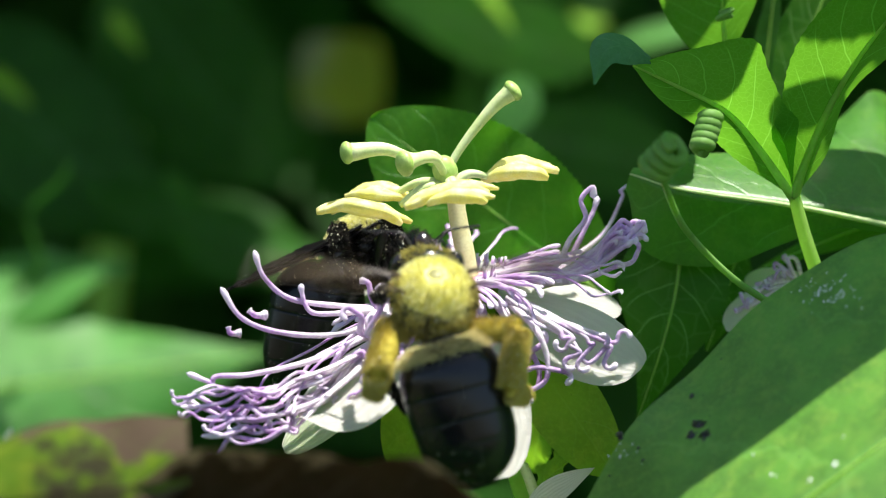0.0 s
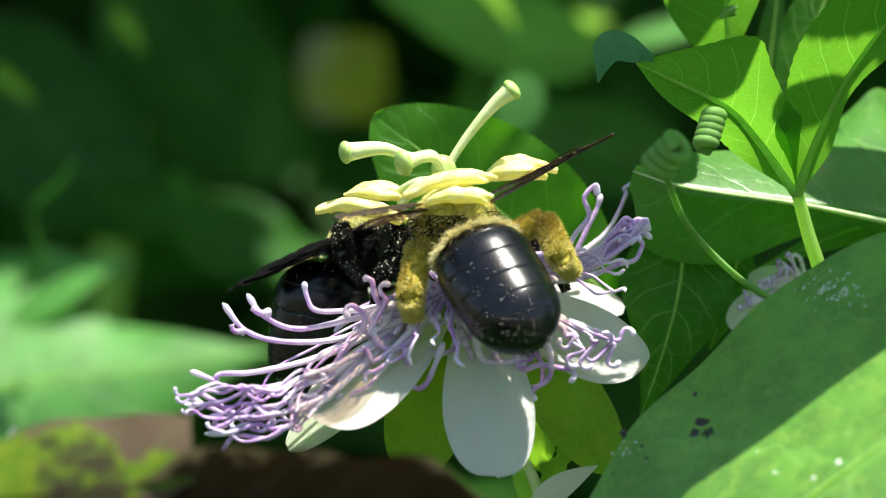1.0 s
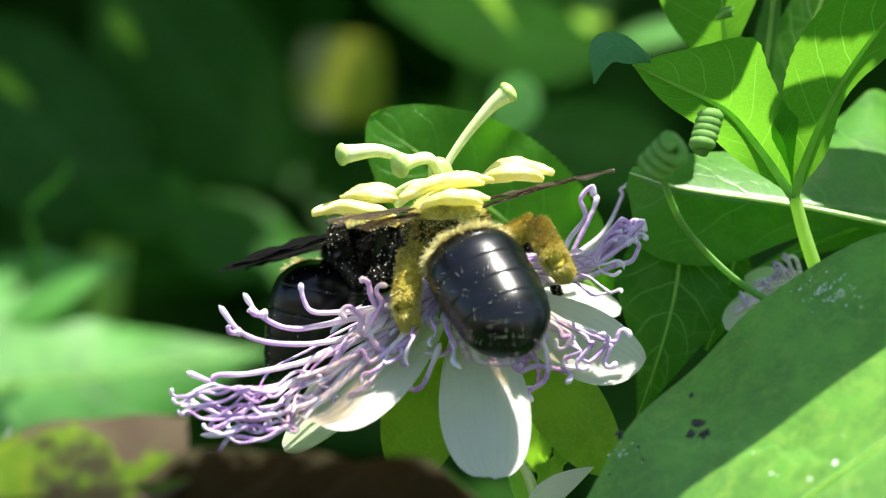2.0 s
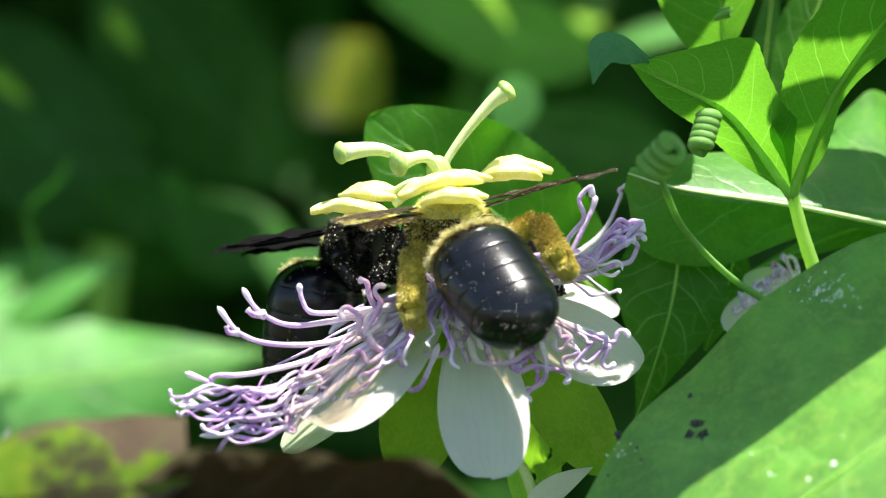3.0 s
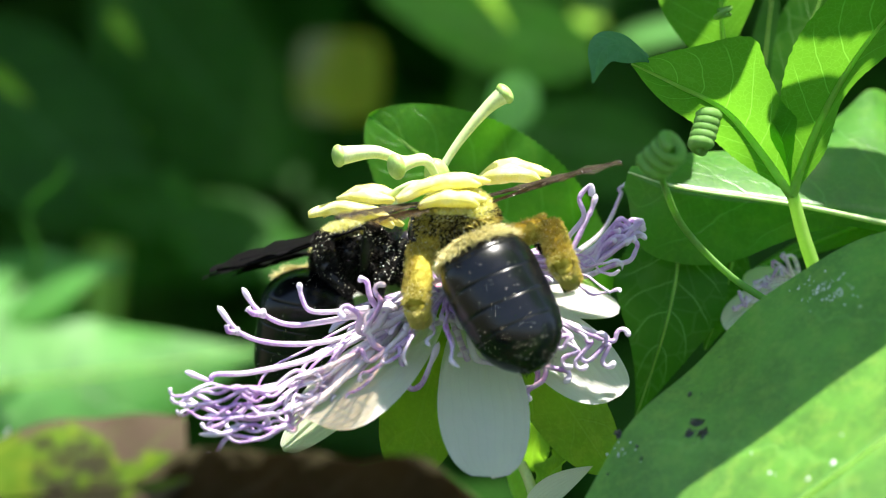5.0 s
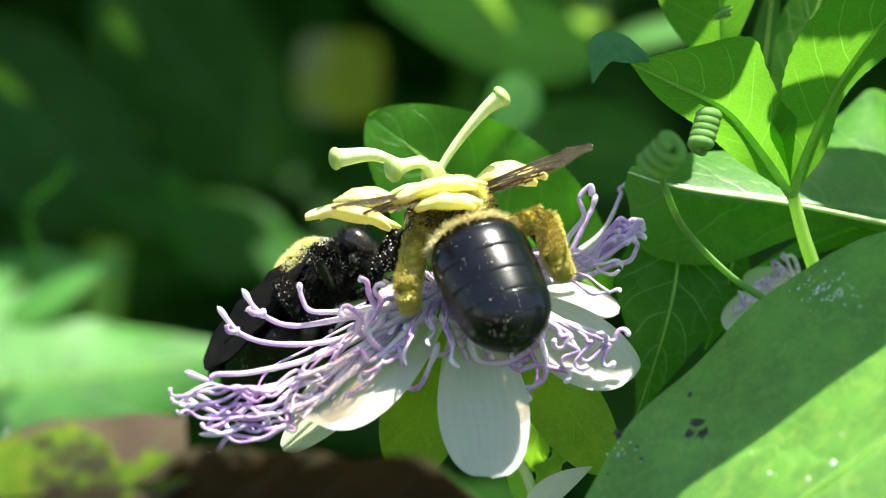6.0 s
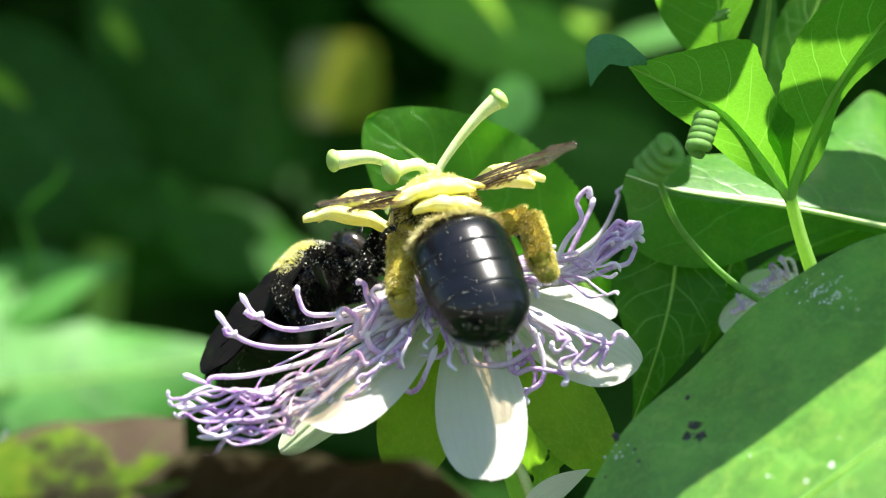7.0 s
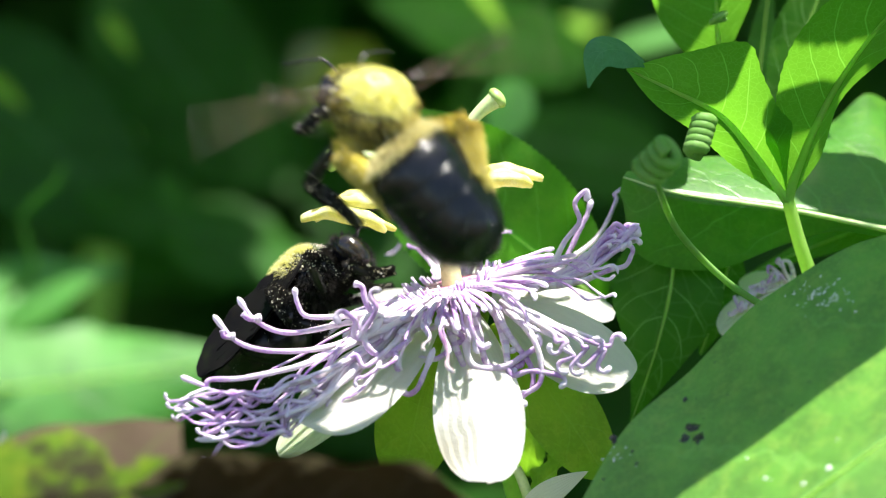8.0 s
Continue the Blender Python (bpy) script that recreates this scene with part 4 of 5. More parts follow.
lamina(dry, "shoot", [at(12, 800, -40), at(14, 780, -40), at(20, 756, -40)], (0.3, 0.62, 0.1), (0.3, 0.55, 0.1), (0, -0.9, 0.4), PETAL, 0, "pale pointed shoot", tilt=(15, 15), nx=16, ny=4)
lamina(dry, "leaf", [at(240, 930, -56), at(480, 940, -56), at(700, 945, -56), at(905, 930, -56)], (4.44, 7.67, 8.33, 8.11, 8.33, 7.44, 8.0, 7.33, 3.89, 0.22), (3.33, 5.56, 6.11, 6.11, 5.56, 4.44, 2.78, 0.22), (0.0, -0.98, -0.1), WITHERED_DARK, 0.0,
       "curled dead leaf, shade put into its dark face", tilt=(-10, 0), cup=(-25, 10), wave=0.03, waves=3.1, seed=4, nx=70, ny=12)

# ---- the flower ----
def flower_pose(du=0.0, dv=0.0, lean=0.0, nod=0.0):
    p = at(812 + du, 508 + dv, 0)
    return Matrix.Translation(p) @ Euler((radians(13 + nod), radians(-16 + lean), 0)).to_matrix().to_4x4()


flower = thing("passion_flower", flower_pose(), "open lavender and white passion flower with curled filaments", "flower")
INV = flower.matrix_world.inverted()
FLOWER3 = INV.to_3x3()
cup = mesh()
tube(cup, [Vector((0, 0, z * MM)) for z in (-5.0, -4.2, -3.0, -1.6, -0.5, 0.0)], lambda s: (1.6 + 2.9 * s ** 0.8) * MM, 20)
part("receptacle", cup, SEPAL, flower)
disc = mesh()
tube(disc, [Vector((0, 0, z * MM)) for z in (-0.1, 0.25, 0.55, 0.8)], lambda s: (4.6 - 2.2 * s * s) * MM, 28)
part("nectar_disc", disc, RING, flower, "white disc speckled crimson")
stalk(flower, "peduncle", [flower.matrix_world @ Vector((0, 0, -4.6 * MM)), at(900, 760, 4), at(940, 900, 8), at(1100, 1100, 12)], 1.0, 1.0)

petals = {}


def petal(key, name, base, tip, half, normal, material, label="", **shape):
    petals[key] = leaf(flower, name, base, tip, half, normal, material, 0, label, **shape)


petal("front", "petal", at(838, 545, -3), at(872, 846, -17), 5.7, (0, -0.88, 0.45), PETAL, "white petal hanging down", outline=SPOON, wave=0.04, waves=1.2, bend=25, fold=-8, tipcurl=-25, ny=10)
petal("left", "petal", at(774, 562, -4), at(548, 744, -16), 5.8, (-0.12, -0.66, 0.74), PETAL, "white petal", outline=SPOON, bend=15, fold=-6, tipcurl=-45, ny=10)
petal("right", "petal", at(905, 535, -3), at(1134, 652, -8), 5.3, (0.1, -0.75, 0.65), PETAL, "white petal with a rolled tip", outline=OBLONG, bend=10, fold=-4, tipcurl=-30, ny=10)
petal("far", "petal", at(880, 515, 3), at(1100, 545, 6), 3.6, (0.1, -0.6, 0.8), PETAL, "white petal", outline=OBLONG, bend=8, ny=8)
petal("sepal_l", "sepal", at(790, 570, 1), at(720, 850, 0), 4.8, (-0.1, -1, 0.1), SEPAL, "green outer face of a sepal", outline=OBLONG, bend=20, fold=-8)
petal("sepal_r", "sepal", at(890, 560, 1), at(1085, 835, 0), 4.6, (0.25, -1, 0.3), SEPAL, "olive green sepal", outline=OBLONG, bend=15, fold=-8)
petal("sepal_ll", "sepal", at(740, 600, 0), at(505, 800, -6), 3.2, (-0.25, -0.75, 0.6), SEPAL_IN, "pale green sepal", outline=OBLONG, bend=12)
petal("back_l", "petal", at(770, 520, 5), at(520, 560, 18), 4.4, (-0.1, -0.4, 0.9), PETAL, "white petal", outline=OBLONG, bend=12)
petal("back_r", "petal", at(850, 505, 5), at(960, 470, 20), 4.4, (0.1, -0.4, 0.9), PETAL, "white petal", outline=OBLONG, bend=12)


def tip_round(s):
    """A thread's end: a slight knob, rounded off."""
    return (1 + 0.45 * max(0, (s - 0.86) / 0.07) * (s < 0.93) + 0.45 * (s >= 0.93)) * math.sqrt(max(0.004, 1 - max(0, (s - 0.94) / 0.06) ** 2))


def filament(phi, length, lift, droop, crinkle, seed, r0=0.36, root=3.6, sweep=0.0):
    """One crown filament in the flower's space: out along phi (degrees), arching by lift and droop (mm), curled at its end."""
    rnd = random.Random(seed)
    pts, n = [], 44
    a0 = radians(phi)
    ph, ph2 = rnd.uniform(0, 6.28), rnd.uniform(0, 6.28)
    turns = rnd.uniform(2.2, 4.2)
    hook = rnd.choice((-1, 1)) * rnd.uniform(0.4, 1.3)
    pos = Vector((root * math.cos(a0), root * math.sin(a0), 0.2 + rnd.uniform(0, 0.5)))
    el = math.atan2(lift, length * 0.5)
    for k in range(n + 1):
        s = k / n
        pts.append(pos * MM)
        w = crinkle * max(0, (s - 0.38) / 0.62)
        az = a0 + radians(sweep) * s + w * math.sin(turns * 6.28 * s + ph) + hook * crinkle * max(0, (s - 0.80) / 0.2) ** 1.5 * 2.2
        az += w * 0.8 * noise.noise(Vector((s * 17, seed * 1.7, 0)))
        e = el * (1 - 1.6 * s) + w * 0.9 * noise.noise(Vector((s * 15, seed * 1.3, 9))) - math.atan2(droop, length) * 1.6 * s * s + w * 0.9 * math.cos(turns * 5.1 * s + ph2)
        pos = pos + Vector((math.cos(az) * math.cos(e), math.sin(az) * math.cos(e), math.sin(e))) * (length / n)
    bm = tube(mesh(), pts, lambda s: r0 * (1 - 0.30 * s) * (1 + 0.8 * max(0, 1 - s / 0.3)) * (1.0 + 0.05 * math.sin(40 * s + ph)) * tip_round(s) * MM, 7, 0.75)
    return part("filament", bm, FILAMENT, flower)


crown = []
rf = random.Random(77)
# count, direction, length, lift, droop, crinkle: thick sheaves to the left and right, fewer where the bees have pressed them down
for count, dirs, lens, lifts, droops, crink in (
        (6, (203, 225), (19, 29), (-0.5, 0.8), (6, 14), (0.5, 1.0)),
        (4, (236, 262), (11, 19), (0, 2), (6, 16), (0.5, 0.95)),
        (5, (262, 315), (9, 14), (0.5, 2.5), (10, 22), (0.5, 0.95)),
        (4, (315, 345), (12, 18), (0, 2), (4, 12), (0.6, 1.1)),
        (6, (60, 105), (14, 20), (1, 4), (0, 4), (0.3, 0.7))):
    for k in range(count):
        crown.append(filament(rf.uniform(*dirs), rf.uniform(*lens), rf.uniform(*lifts), rf.uniform(*droops), rf.uniform(*crink), 300 + len(crown),
                              rf.uniform(0.18, 0.30), sweep=rf.uniform(-7, 7)))


# the closed ring of straight filament bases round the disc
for k in range(52):
    crown.append(filament(168 + 212 * k / 51 + rf.uniform(-2, 2), rf.uniform(6.5, 10.5), rf.uniform(0.2, 1.0), rf.uniform(0.5, 3.5), rf.uniform(0.05, 0.4), 700 + k, rf.uniform(0.26, 0.36), 3.2, rf.uniform(-4, 4)))


def drawn(pts, r=0.34, curl=0):
    """One filament drawn by hand through a few grid places; curl: a hook of that many turns at its end."""
    p = spline([INV @ at(*q) for q in pts], 40)
    if curl:
        d = (p[-1] - p[-3]).normalized()
        side = (INV.to_3x3() @ Vector((0, -1, 0))).cross(d).normalized() * (1 if curl > 0 else -1)
        e, n = p[-1], 14
        for k in range(1, n + 1):
            w = abs(curl) * 6.283 * k / n
            p.append(e + (d * math.sin(w) + side * (1 - math.cos(w))) * 0.55 * MM)
    rnd = random.Random(len(crown))
    ph = rnd.uniform(0, 6)
    crown.append(part("filament", tube(mesh(), p, lambda s: r * (1.05 - 0.3 * s) * (1 + 0.6 * max(0, 1 - s / 0.25)) * (1 + 0.05 * math.sin(45 * s + ph)) * tip_round(s) * MM, 8, 0.78), FILAMENT, flower))


DRAWN = len(crown)
drawn([(700, 548, -3), (620, 562, -7), (520, 575, -9), (462, 550, -10), (432, 508, -10)], 0.38)
drawn([(470, 556, -10), (452, 556, -10.5), (440, 546, -10.5)], 0.42)
drawn([(700, 556, -4), (600, 600, -8), (500, 607, -10), (430, 588, -11), (388, 538, -11)], 0.38)
drawn([(425, 588, -11), (408, 588, -11.3), (404, 576, -11.3)], 0.36)
drawn([(690, 545, -4), (610, 552, -8), (555, 552, -9), (538, 530, -9), (532, 500, -9)], 0.36)
drawn([(700, 566, -6), (570, 630, -11), (450, 660, -13), (385, 664, -13), (376, 676, -13), (365, 672, -13), (330, 658, -13)], 0.36)
drawn([(700, 575, -6), (560, 670, -12), (470, 690, -14), (420, 740, -14), (370, 725, -14), (322, 700, -14)], 0.34)
drawn([(705, 580, -7), (590, 690, -13), (500, 730, -15), (430, 742, -15), (352, 700, -15), (328, 706, -15)], 0.34)
rs2 = random.Random(8)
for k in range(0, 7, 2):
    u, v = 610 + 13 * k + rs2.uniform(-6, 6), 716 - 13 * k + rs2.uniform(-10, 10)
    drawn([(745 - 2 * k, 575 + 3 * k, -7), ((745 + u) / 2 + rs2.uniform(-8, 8), (580 + v) / 2, -10), (u + 20, v - 14, -12), (u, v, -12.5), (u - rs2.uniform(4, 16), v + rs2.uniform(-8, 14), -12.5)],
          rs2.uniform(0.2, 0.28), rs2.choice((0, 0.4, -0.4)))
rz = random.Random(5)
for k in range(14):
    h = k * 0.73
    vv, uu = 690 + 10.5 * h + rz.uniform(-8, 8), 318 + 6 * h + rz.uniform(-16, 40)
    pts = [(712, 570 + h, -7), (640 + rz.uniform(-14, 14), 608 + 4 * h + rz.uniform(-10, 10), -10), (575 + rz.uniform(-12, 12), 640 + 8 * h + rz.uniform(-14, 14), -12 + rz.uniform(-2, 1)),
           (520 + rz.uniform(-8, 8), 660 + 9 * h + rz.uniform(-14, 14), -14), (470 + 6 * h, 680 + 9 * h + rz.uniform(-16, 16), -15 + rz.uniform(-1.5, 1.5))]
    u, v = pts[-1][:2]
    for q in range(5):
        f = (q + 1) / 5
        pts.append((u + (uu - u) * f + rz.uniform(-9, 9), v + (vv - v) * f + rz.uniform(-15, 15), -16 + rz.uniform(-1, 0.6)))
    drawn(pts, rz.uniform(0.17, 0.28), rz.choice((0, 0, 0.35, -0.35)))
drawn([(760, 540, -6), (690, 560, -8), (660, 530, -9), (652, 500, -9), (636, 494, -9)], 0.38)
drawn([(750, 545, -6), (690, 575, -9), (640, 590, -10), (640, 560, -11), (622, 545, -11)], 0.36, 0.6)
drawn([(760, 550, -7), (720, 590, -10), (660, 640, -11), (640, 620, -11), (612, 640, -11)], 0.34, -0.6)
LOOSE = len(crown)
drawn([(790, 530, -5), (800, 565, -8), (830, 590, -8), (812, 605, -8), (782, 628, -8), (748, 626, -8)], 0.34)
drawn([(800, 535, -5), (812, 590, -8), (832, 640, -8), (848, 662, -8), (905, 662, -8), (925, 640, -8)], 0.34)
drawn([(850, 540, -5), (862, 600, -8), (878, 640, -8), (930, 640, -8), (935, 620, -8)], 0.32, 0.5)
drawn([(880, 535, -6), (915, 590, -8), (950, 640, -8), (952, 680, -8), (932, 690, -8)], 0.34)
drawn([(770, 545, -5), (765, 575, -8), (795, 568, -8.5), (832, 576, -8.5), (858, 604, -8.5)], 0.36, 0.4)
drawn([(740, 560, -6), (712, 600, -9), (716, 655, -9.5), (728, 688, -9.5), (748, 682, -9.5), (764, 648, -9.5), (780, 606, -9.5)], 0.36)
drawn([(700, 548, -6), (655, 560, -10), (662, 606, -10.5), (692, 622, -10.5), (728, 600, -10.5)], 0.40, 0.5)
drawn([(690, 542, -6), (672, 575, -10), (648, 590, -10.5), (676, 540, -11), (668, 520, -11)], 0.38, -0.5)
drawn([(840, 545, -5), (836, 600, -8), (850, 640, -8.5), (900, 642, -8.5), (940, 620, -8.5), (962, 606, -8.5)], 0.34, 0.4)
drawn([(890, 540, -5), (905, 600, -8), (915, 655, -8.5), (950, 648, -9), (1002, 656, -9)], 0.34, -0.5)
drawn([(905, 535, -5), (948, 580, -9), (968, 630, -9), (966, 670, -9), (940, 690, -9)], 0.34, 0.4)
for k in range(4):
    u, v = 985 + 26 * k + rz.uniform(-8, 8), 588 + 5 * k + rz.uniform(-12, 12)
    drawn([(905, 530, -5), (950 + 4 * k, 556, -8), (u, v, -9), (u + rz.uniform(-14, 14), v + 16, -9.2), (u + rz.uniform(6, 26), v + rz.uniform(14, 30), -9.2),
           (u + rz.uniform(-10, 26), v + rz.uniform(30, 48), -9.2)], 0.30, rz.choice((-0.6, 0.6)))
for k in range(15):
    w = k / 14
    e = (1092 + rz.uniform(0, 52), 394 + 36 * w + rz.uniform(-6, 6), 2 - 4 * w)
    drawn([(945, 500 + 6 * w, 2 - 3 * w), (1000, 478 + 14 * w, 2 - 3 * w), (1050, 444 + 26 * w + rz.uniform(-4, 4), 2 - 4 * w), (e[0] - 28, e[1] + 14 + rz.uniform(-5, 5), e[2]),
           (e[0] - 12, e[1] + rz.uniform(-6, 8), e[2]), e], 0.36, rz.choice((0, 0, 0, -0.4, 0.4)))
drawn([(900, 525, -5), (960, 570, -8), (1010, 600, -9), (1040, 640, -9), (1075, 610, -9)], 0.34, 0.5)
drawn([(905, 522, -4), (980, 560, -8), (1040, 590, -9), (1085, 605, -9), (1095, 590, -9)], 0.34, -0.5)
drawn([(940, 498, 2), (985, 465, 1), (1010, 420, 1), (1036, 385, 1), (1028, 352, 1), (1048, 330, 1), (1050, 350, 1)], 0.38)
drawn([(950, 500, 4), (1000, 470, 4), (1022, 430, 4), (1040, 392, 4), (1050, 372, 4), (1058, 345, 4)], 0.38)
drawn([(950, 495, 0), (1040, 478, -1), (1090, 440, -1), (1120, 410, -1), (1140, 395, -1), (1138, 412, -1)], 0.36)
drawn([(945, 500, -1), (1030, 492, -2), (1090, 470, -2), (1118, 462, -2), (1130, 440, -2)], 0.36, 0.6)
drawn([(960, 485, 6), (1060, 420, 8), (1100, 350, 8), (1098, 336, 8), (1116, 325, 8)], 0.28)
inner = mesh()
for k in range(90):
    a = 6.283 * k / 90 + rf.uniform(-0.02, 0.02)
    r, h = rf.uniform(4.2, 5.4), rf.uniform(0.4, 1.6)
    tube(inner, [Vector((math.cos(a) * q, math.sin(a) * q, z)) * MM for q, z in ((r - 1.2, 0.3), (r - 0.4, 0.5 + h * 0.4), (r, 0.5 + h))], 0.14 * MM, 5)
tagged(part("inner_corona", inner, FILAMENT, flower, "short white inner filaments"), kind="stuff")

# the column with its stamens and styles, a part that sways
column = part("column", tube(mesh(), spline([INV @ q for q in (at(822, 505, 0), at(815, 450, 0), at(803, 390, 0), at(795, 330, 0), at(788, 318, 0))], 20),
                             lambda s: (1.05 - 0.28 * s + 0.35 * max(0, s - 0.85) / 0.15) * MM, 14), COLUMN, flower, "pale speckled column")


def on_column(name, bm, mt, label=""):
    return part(name, bm, mt, column, label)


on_column("ovary", ball(mesh(), INV @ at(780, 304, 0), (1.25 * MM, 1.25 * MM, 1.6 * MM)), STIGMA)
for pts, knob in (((at(780, 300, 0), at(758, 275, -1), at(720, 280, -2), at(670, 265, -3), at(606, 272, -4)), 1.15),
                  ((at(784, 305, 0), at(800, 275, 0), at(828, 235, 0), at(868, 188, 0), at(900, 162, 0)), 1.15),
                  ((at(777, 306, -1), at(762, 284, -4), at(738, 282, -6), at(708, 291, -7)), 1.35)):
    p = spline([INV @ q for q in pts], 18)
    on_column("style", tube(mesh(), p, lambda s: (0.40 + 0.58 * s ** 3) * MM, 12), STYLE)
    d = (p[-1] - p[-4]).normalized()
    ang = Vector((0, 0, 1)).rotation_difference(d).to_matrix()
    on_column("stigma", ball(mesh(), p[-1], (knob * 1.0 * MM, knob * 0.92 * MM, knob * 0.58 * MM), turn=ang), STIGMA, "green knob of the stigma")


def stamen(name, a, b, joint, half, drop=0.5):
    """A flat yellow anther from a to b on a thread from the column."""
    pa, pb, pj = INV @ a, INV @ b, INV @ joint
    mid = (pa + pb) / 2
    top = INV @ at(792, 330, 0)
    on_column("thread", tube(mesh(), spline([top, (top + pj) / 2 + Vector((0, 0, 0.8 * MM)), pj], 10), lambda s: (0.62 - 0.3 * s) * MM, 8), STYLE)
    bm = mesh()
    rnd = random.Random(len(name) + ord(name[0]))
    ph, tw = rnd.uniform(0, 6), rnd.uniform(-0.5, 0.5)
    across = (pb - pa).cross(Vector((0, 0, 1))).normalized()
    for k, grow in ((-1, 1.0), (1, 0.88)):
        side = across * half * 0.46 * k * MM
        lift = Vector((0, 0, (drop + tw * k * 0.5) * MM))
        line = spline([pa + side * 0.5, pa * 0.65 + pb * 0.35 + side + lift * 0.9, pa * 0.3 + pb * 0.7 + side + lift * 0.8, pa * (1 - grow) + pb * grow + side * 0.9], 26)
        tube(bm, line, lambda s: half * (0.42 + 0.24 * math.sin(2.4 * s + 0.4)) * (0.06 + 0.94 * math.sin(math.pi * (0.02 + 0.96 * s)) ** 0.4) * (1 + 0.10 * math.sin(11 * s + ph + k)) * MM, 14, 0.62)
    tube(bm, spline([pa * 0.85 + pb * 0.15, mid + Vector((0, 0, (drop + 0.25) * MM)), pa * 0.15 + pb * 0.85], 14), lambda s: half * 0.40 * (0.3 + 0.7 * math.sin(math.pi * s)) * MM, 10, 0.7)
    for v in bm.verts:
        v.co += v.co.normalized() * noise.noise(v.co * 1400) * 0.16 * MM + Vector((0, 0, 1)) * noise.noise(v.co * 500 + Vector((7, ph, 0))) * 0.22 * MM
    return on_column("anther", bm, ANTHER, "yellow pollen-bearing anther")


anthers = {}
for key, a, b, joint, half, drop in (
        ("a", at(552, 376, -3), at(722, 398, -2), at(700, 365, -1), 1.9, 1.2),
        ("b", at(606, 348, 3), at(722, 352, 2), at(690, 345, 2), 1.6, 0.6),
        ("c", at(708, 370, -11.5), at(876, 338, -10.5), at(790, 345, -3), 1.65, 1.0),
        ("d", at(846, 318, 2), at(980, 310, 1), at(860, 315, 1), 2.0, 0.9),
        ("e", at(748, 362, -12.5), at(868, 356, -12.5), at(800, 340, -3), 1.7, 0.8)):
    anthers[key] = stamen(key, a, b, joint, half, drop)

# ---- a second flower half hidden behind the leaves ----
second = thing("passion_flower", Matrix.Translation(at(1345, 560, 9)), "second pale passion flower half hidden behind leaves", "flower")
leaf(second, "petal", at(1420, 510, 10), at(1284, 582, 8), 3.2, (0, -0.75, 0.66), PETAL, outline=OBLONG, bend=10)
leaf(second, "petal", at(1420, 490, 12), at(1318, 500, 11), 2.4, (0, -0.6, 0.8), PETAL, outline=OBLONG, bend=10)
leaf(second, "sepal", at(1420, 545, 11), at(1300, 610, 10), 2.4, (0, -0.8, 0.6), SEPAL_IN, outline=OBLONG, bend=10)
for k in range(16):
    a = at(1420, 500, 10)
    e = at(1305 + 6 * k, 545 - 5.5 * k + 10 * math.sin(k * 2.1), 8)
    rr = random.Random(k)
    mid = (a + e) / 2 + Vector((0, 0, rr.uniform(-0.5, 1.5) * MM))
    kink = [e + Vector((rr.uniform(-0.5, 0.5), 0, rr.uniform(-0.8, 0.8))) * MM for _ in range(2)]
    stalk(second, "filament", [a, mid, *kink, e], 0.24, 0.15, FILAMENT, 6, 20)
stalk(second, "peduncle", [at(1420, 520, 14), at(1450, 600, 16), at(1500, 800, 18)], 0.9, 0.9)

# ---- the bees ----
def turned(p, f, up, roll=0.0):
    """A pose at p with x along f and z as near as may be to up."""
    f = Vector(f).normalized()
    up = Vector(up)
    up = (up - f * up.dot(f)).normalized()
    m = Matrix((f, up.cross(f), up)).transposed().to_4x4() @ Matrix.Rotation(radians(roll), 4, "X")
    m.translation = p
    return m


def thorax_pose(u, v, y, f, up=(0, -0.35, 1)):
    return turned(at(u, v, y), f, up)


def abdomen_pose(m, tu, tv, near=1.0):
    """The abdomen's pose on a thorax at m, hanging so that its end lies at (tu, tv) on the grid; near < 0: the end lies farther off."""
    w = m @ (WAIST * MM)
    k = (1 + w.y / MM / D) / S
    tip = Vector(((tu - 784) * k, 0, (441 - tv) * k + H)) * MM
    dx, dz, ln = tip.x - w.x, tip.z - w.z, ABDOMEN * MM
    rest = ln * ln - dx * dx - dz * dz
    dy = -math.sqrt(rest) * near if rest > 0 else 0.0
    back = Vector((dx, dy, dz)).normalized()
    world = turned(w, -back, m.to_3x3() @ Vector((0, 0, 1)))
    return m.inverted() @ world


def limb_pose(m, part_ob, rest, aim_at):
    """A leg swung on its hip so that its rest direction (in the thorax's space) points to aim_at in the garden."""
    d = (m.inverted() @ aim_at) - part_ob.location
    out = rest.rotation_difference(d).to_matrix().to_4x4()
    out.translation = part_ob.location
    return out


def wing_pose(m, part_ob, along, normal):
    inv = m.to_3x3().inverted()
    out = turned(part_ob.location, inv @ Vector(along), inv @ Vector(normal))
    out.translation = part_ob.location
    return out


REST1 = thorax_pose(805, 402, -7, (-0.25, 0.93, 0.12))
HIND1 = ((at(738, 445, -9), at(738, 540, -13), at(746, 574, -12)), (at(956, 388, -7), at(1010, 452, -11), at(1022, 476, -9)))
MID1 = ((at(700, 440, -1), at(670, 500, -4), at(660, 560, -4)), (at(940, 420, 2), at(985, 480, 2), at(1000, 520, 2)))
bee1, abdomen1, legs1, wings1 = bee("carpenter_bee", "black carpenter bee with yellow furry thorax and pollen-caked legs", True, REST1, HIND1, MID1)
REST2 = thorax_pose(605, 455, 9, (0.95, 0.2, 0.08))
HIND2 = ((at(560, 470, 14), at(540, 560, 14), at(560, 640, 12)), (at(560, 470, 3), at(560, 570, 0), at(590, 630, 0)))
MID2 = ((at(640, 500, 14), at(660, 560, 14), at(680, 600, 12)), (at(650, 480, 2), at(665, 540, 0), at(680, 575, 0)))
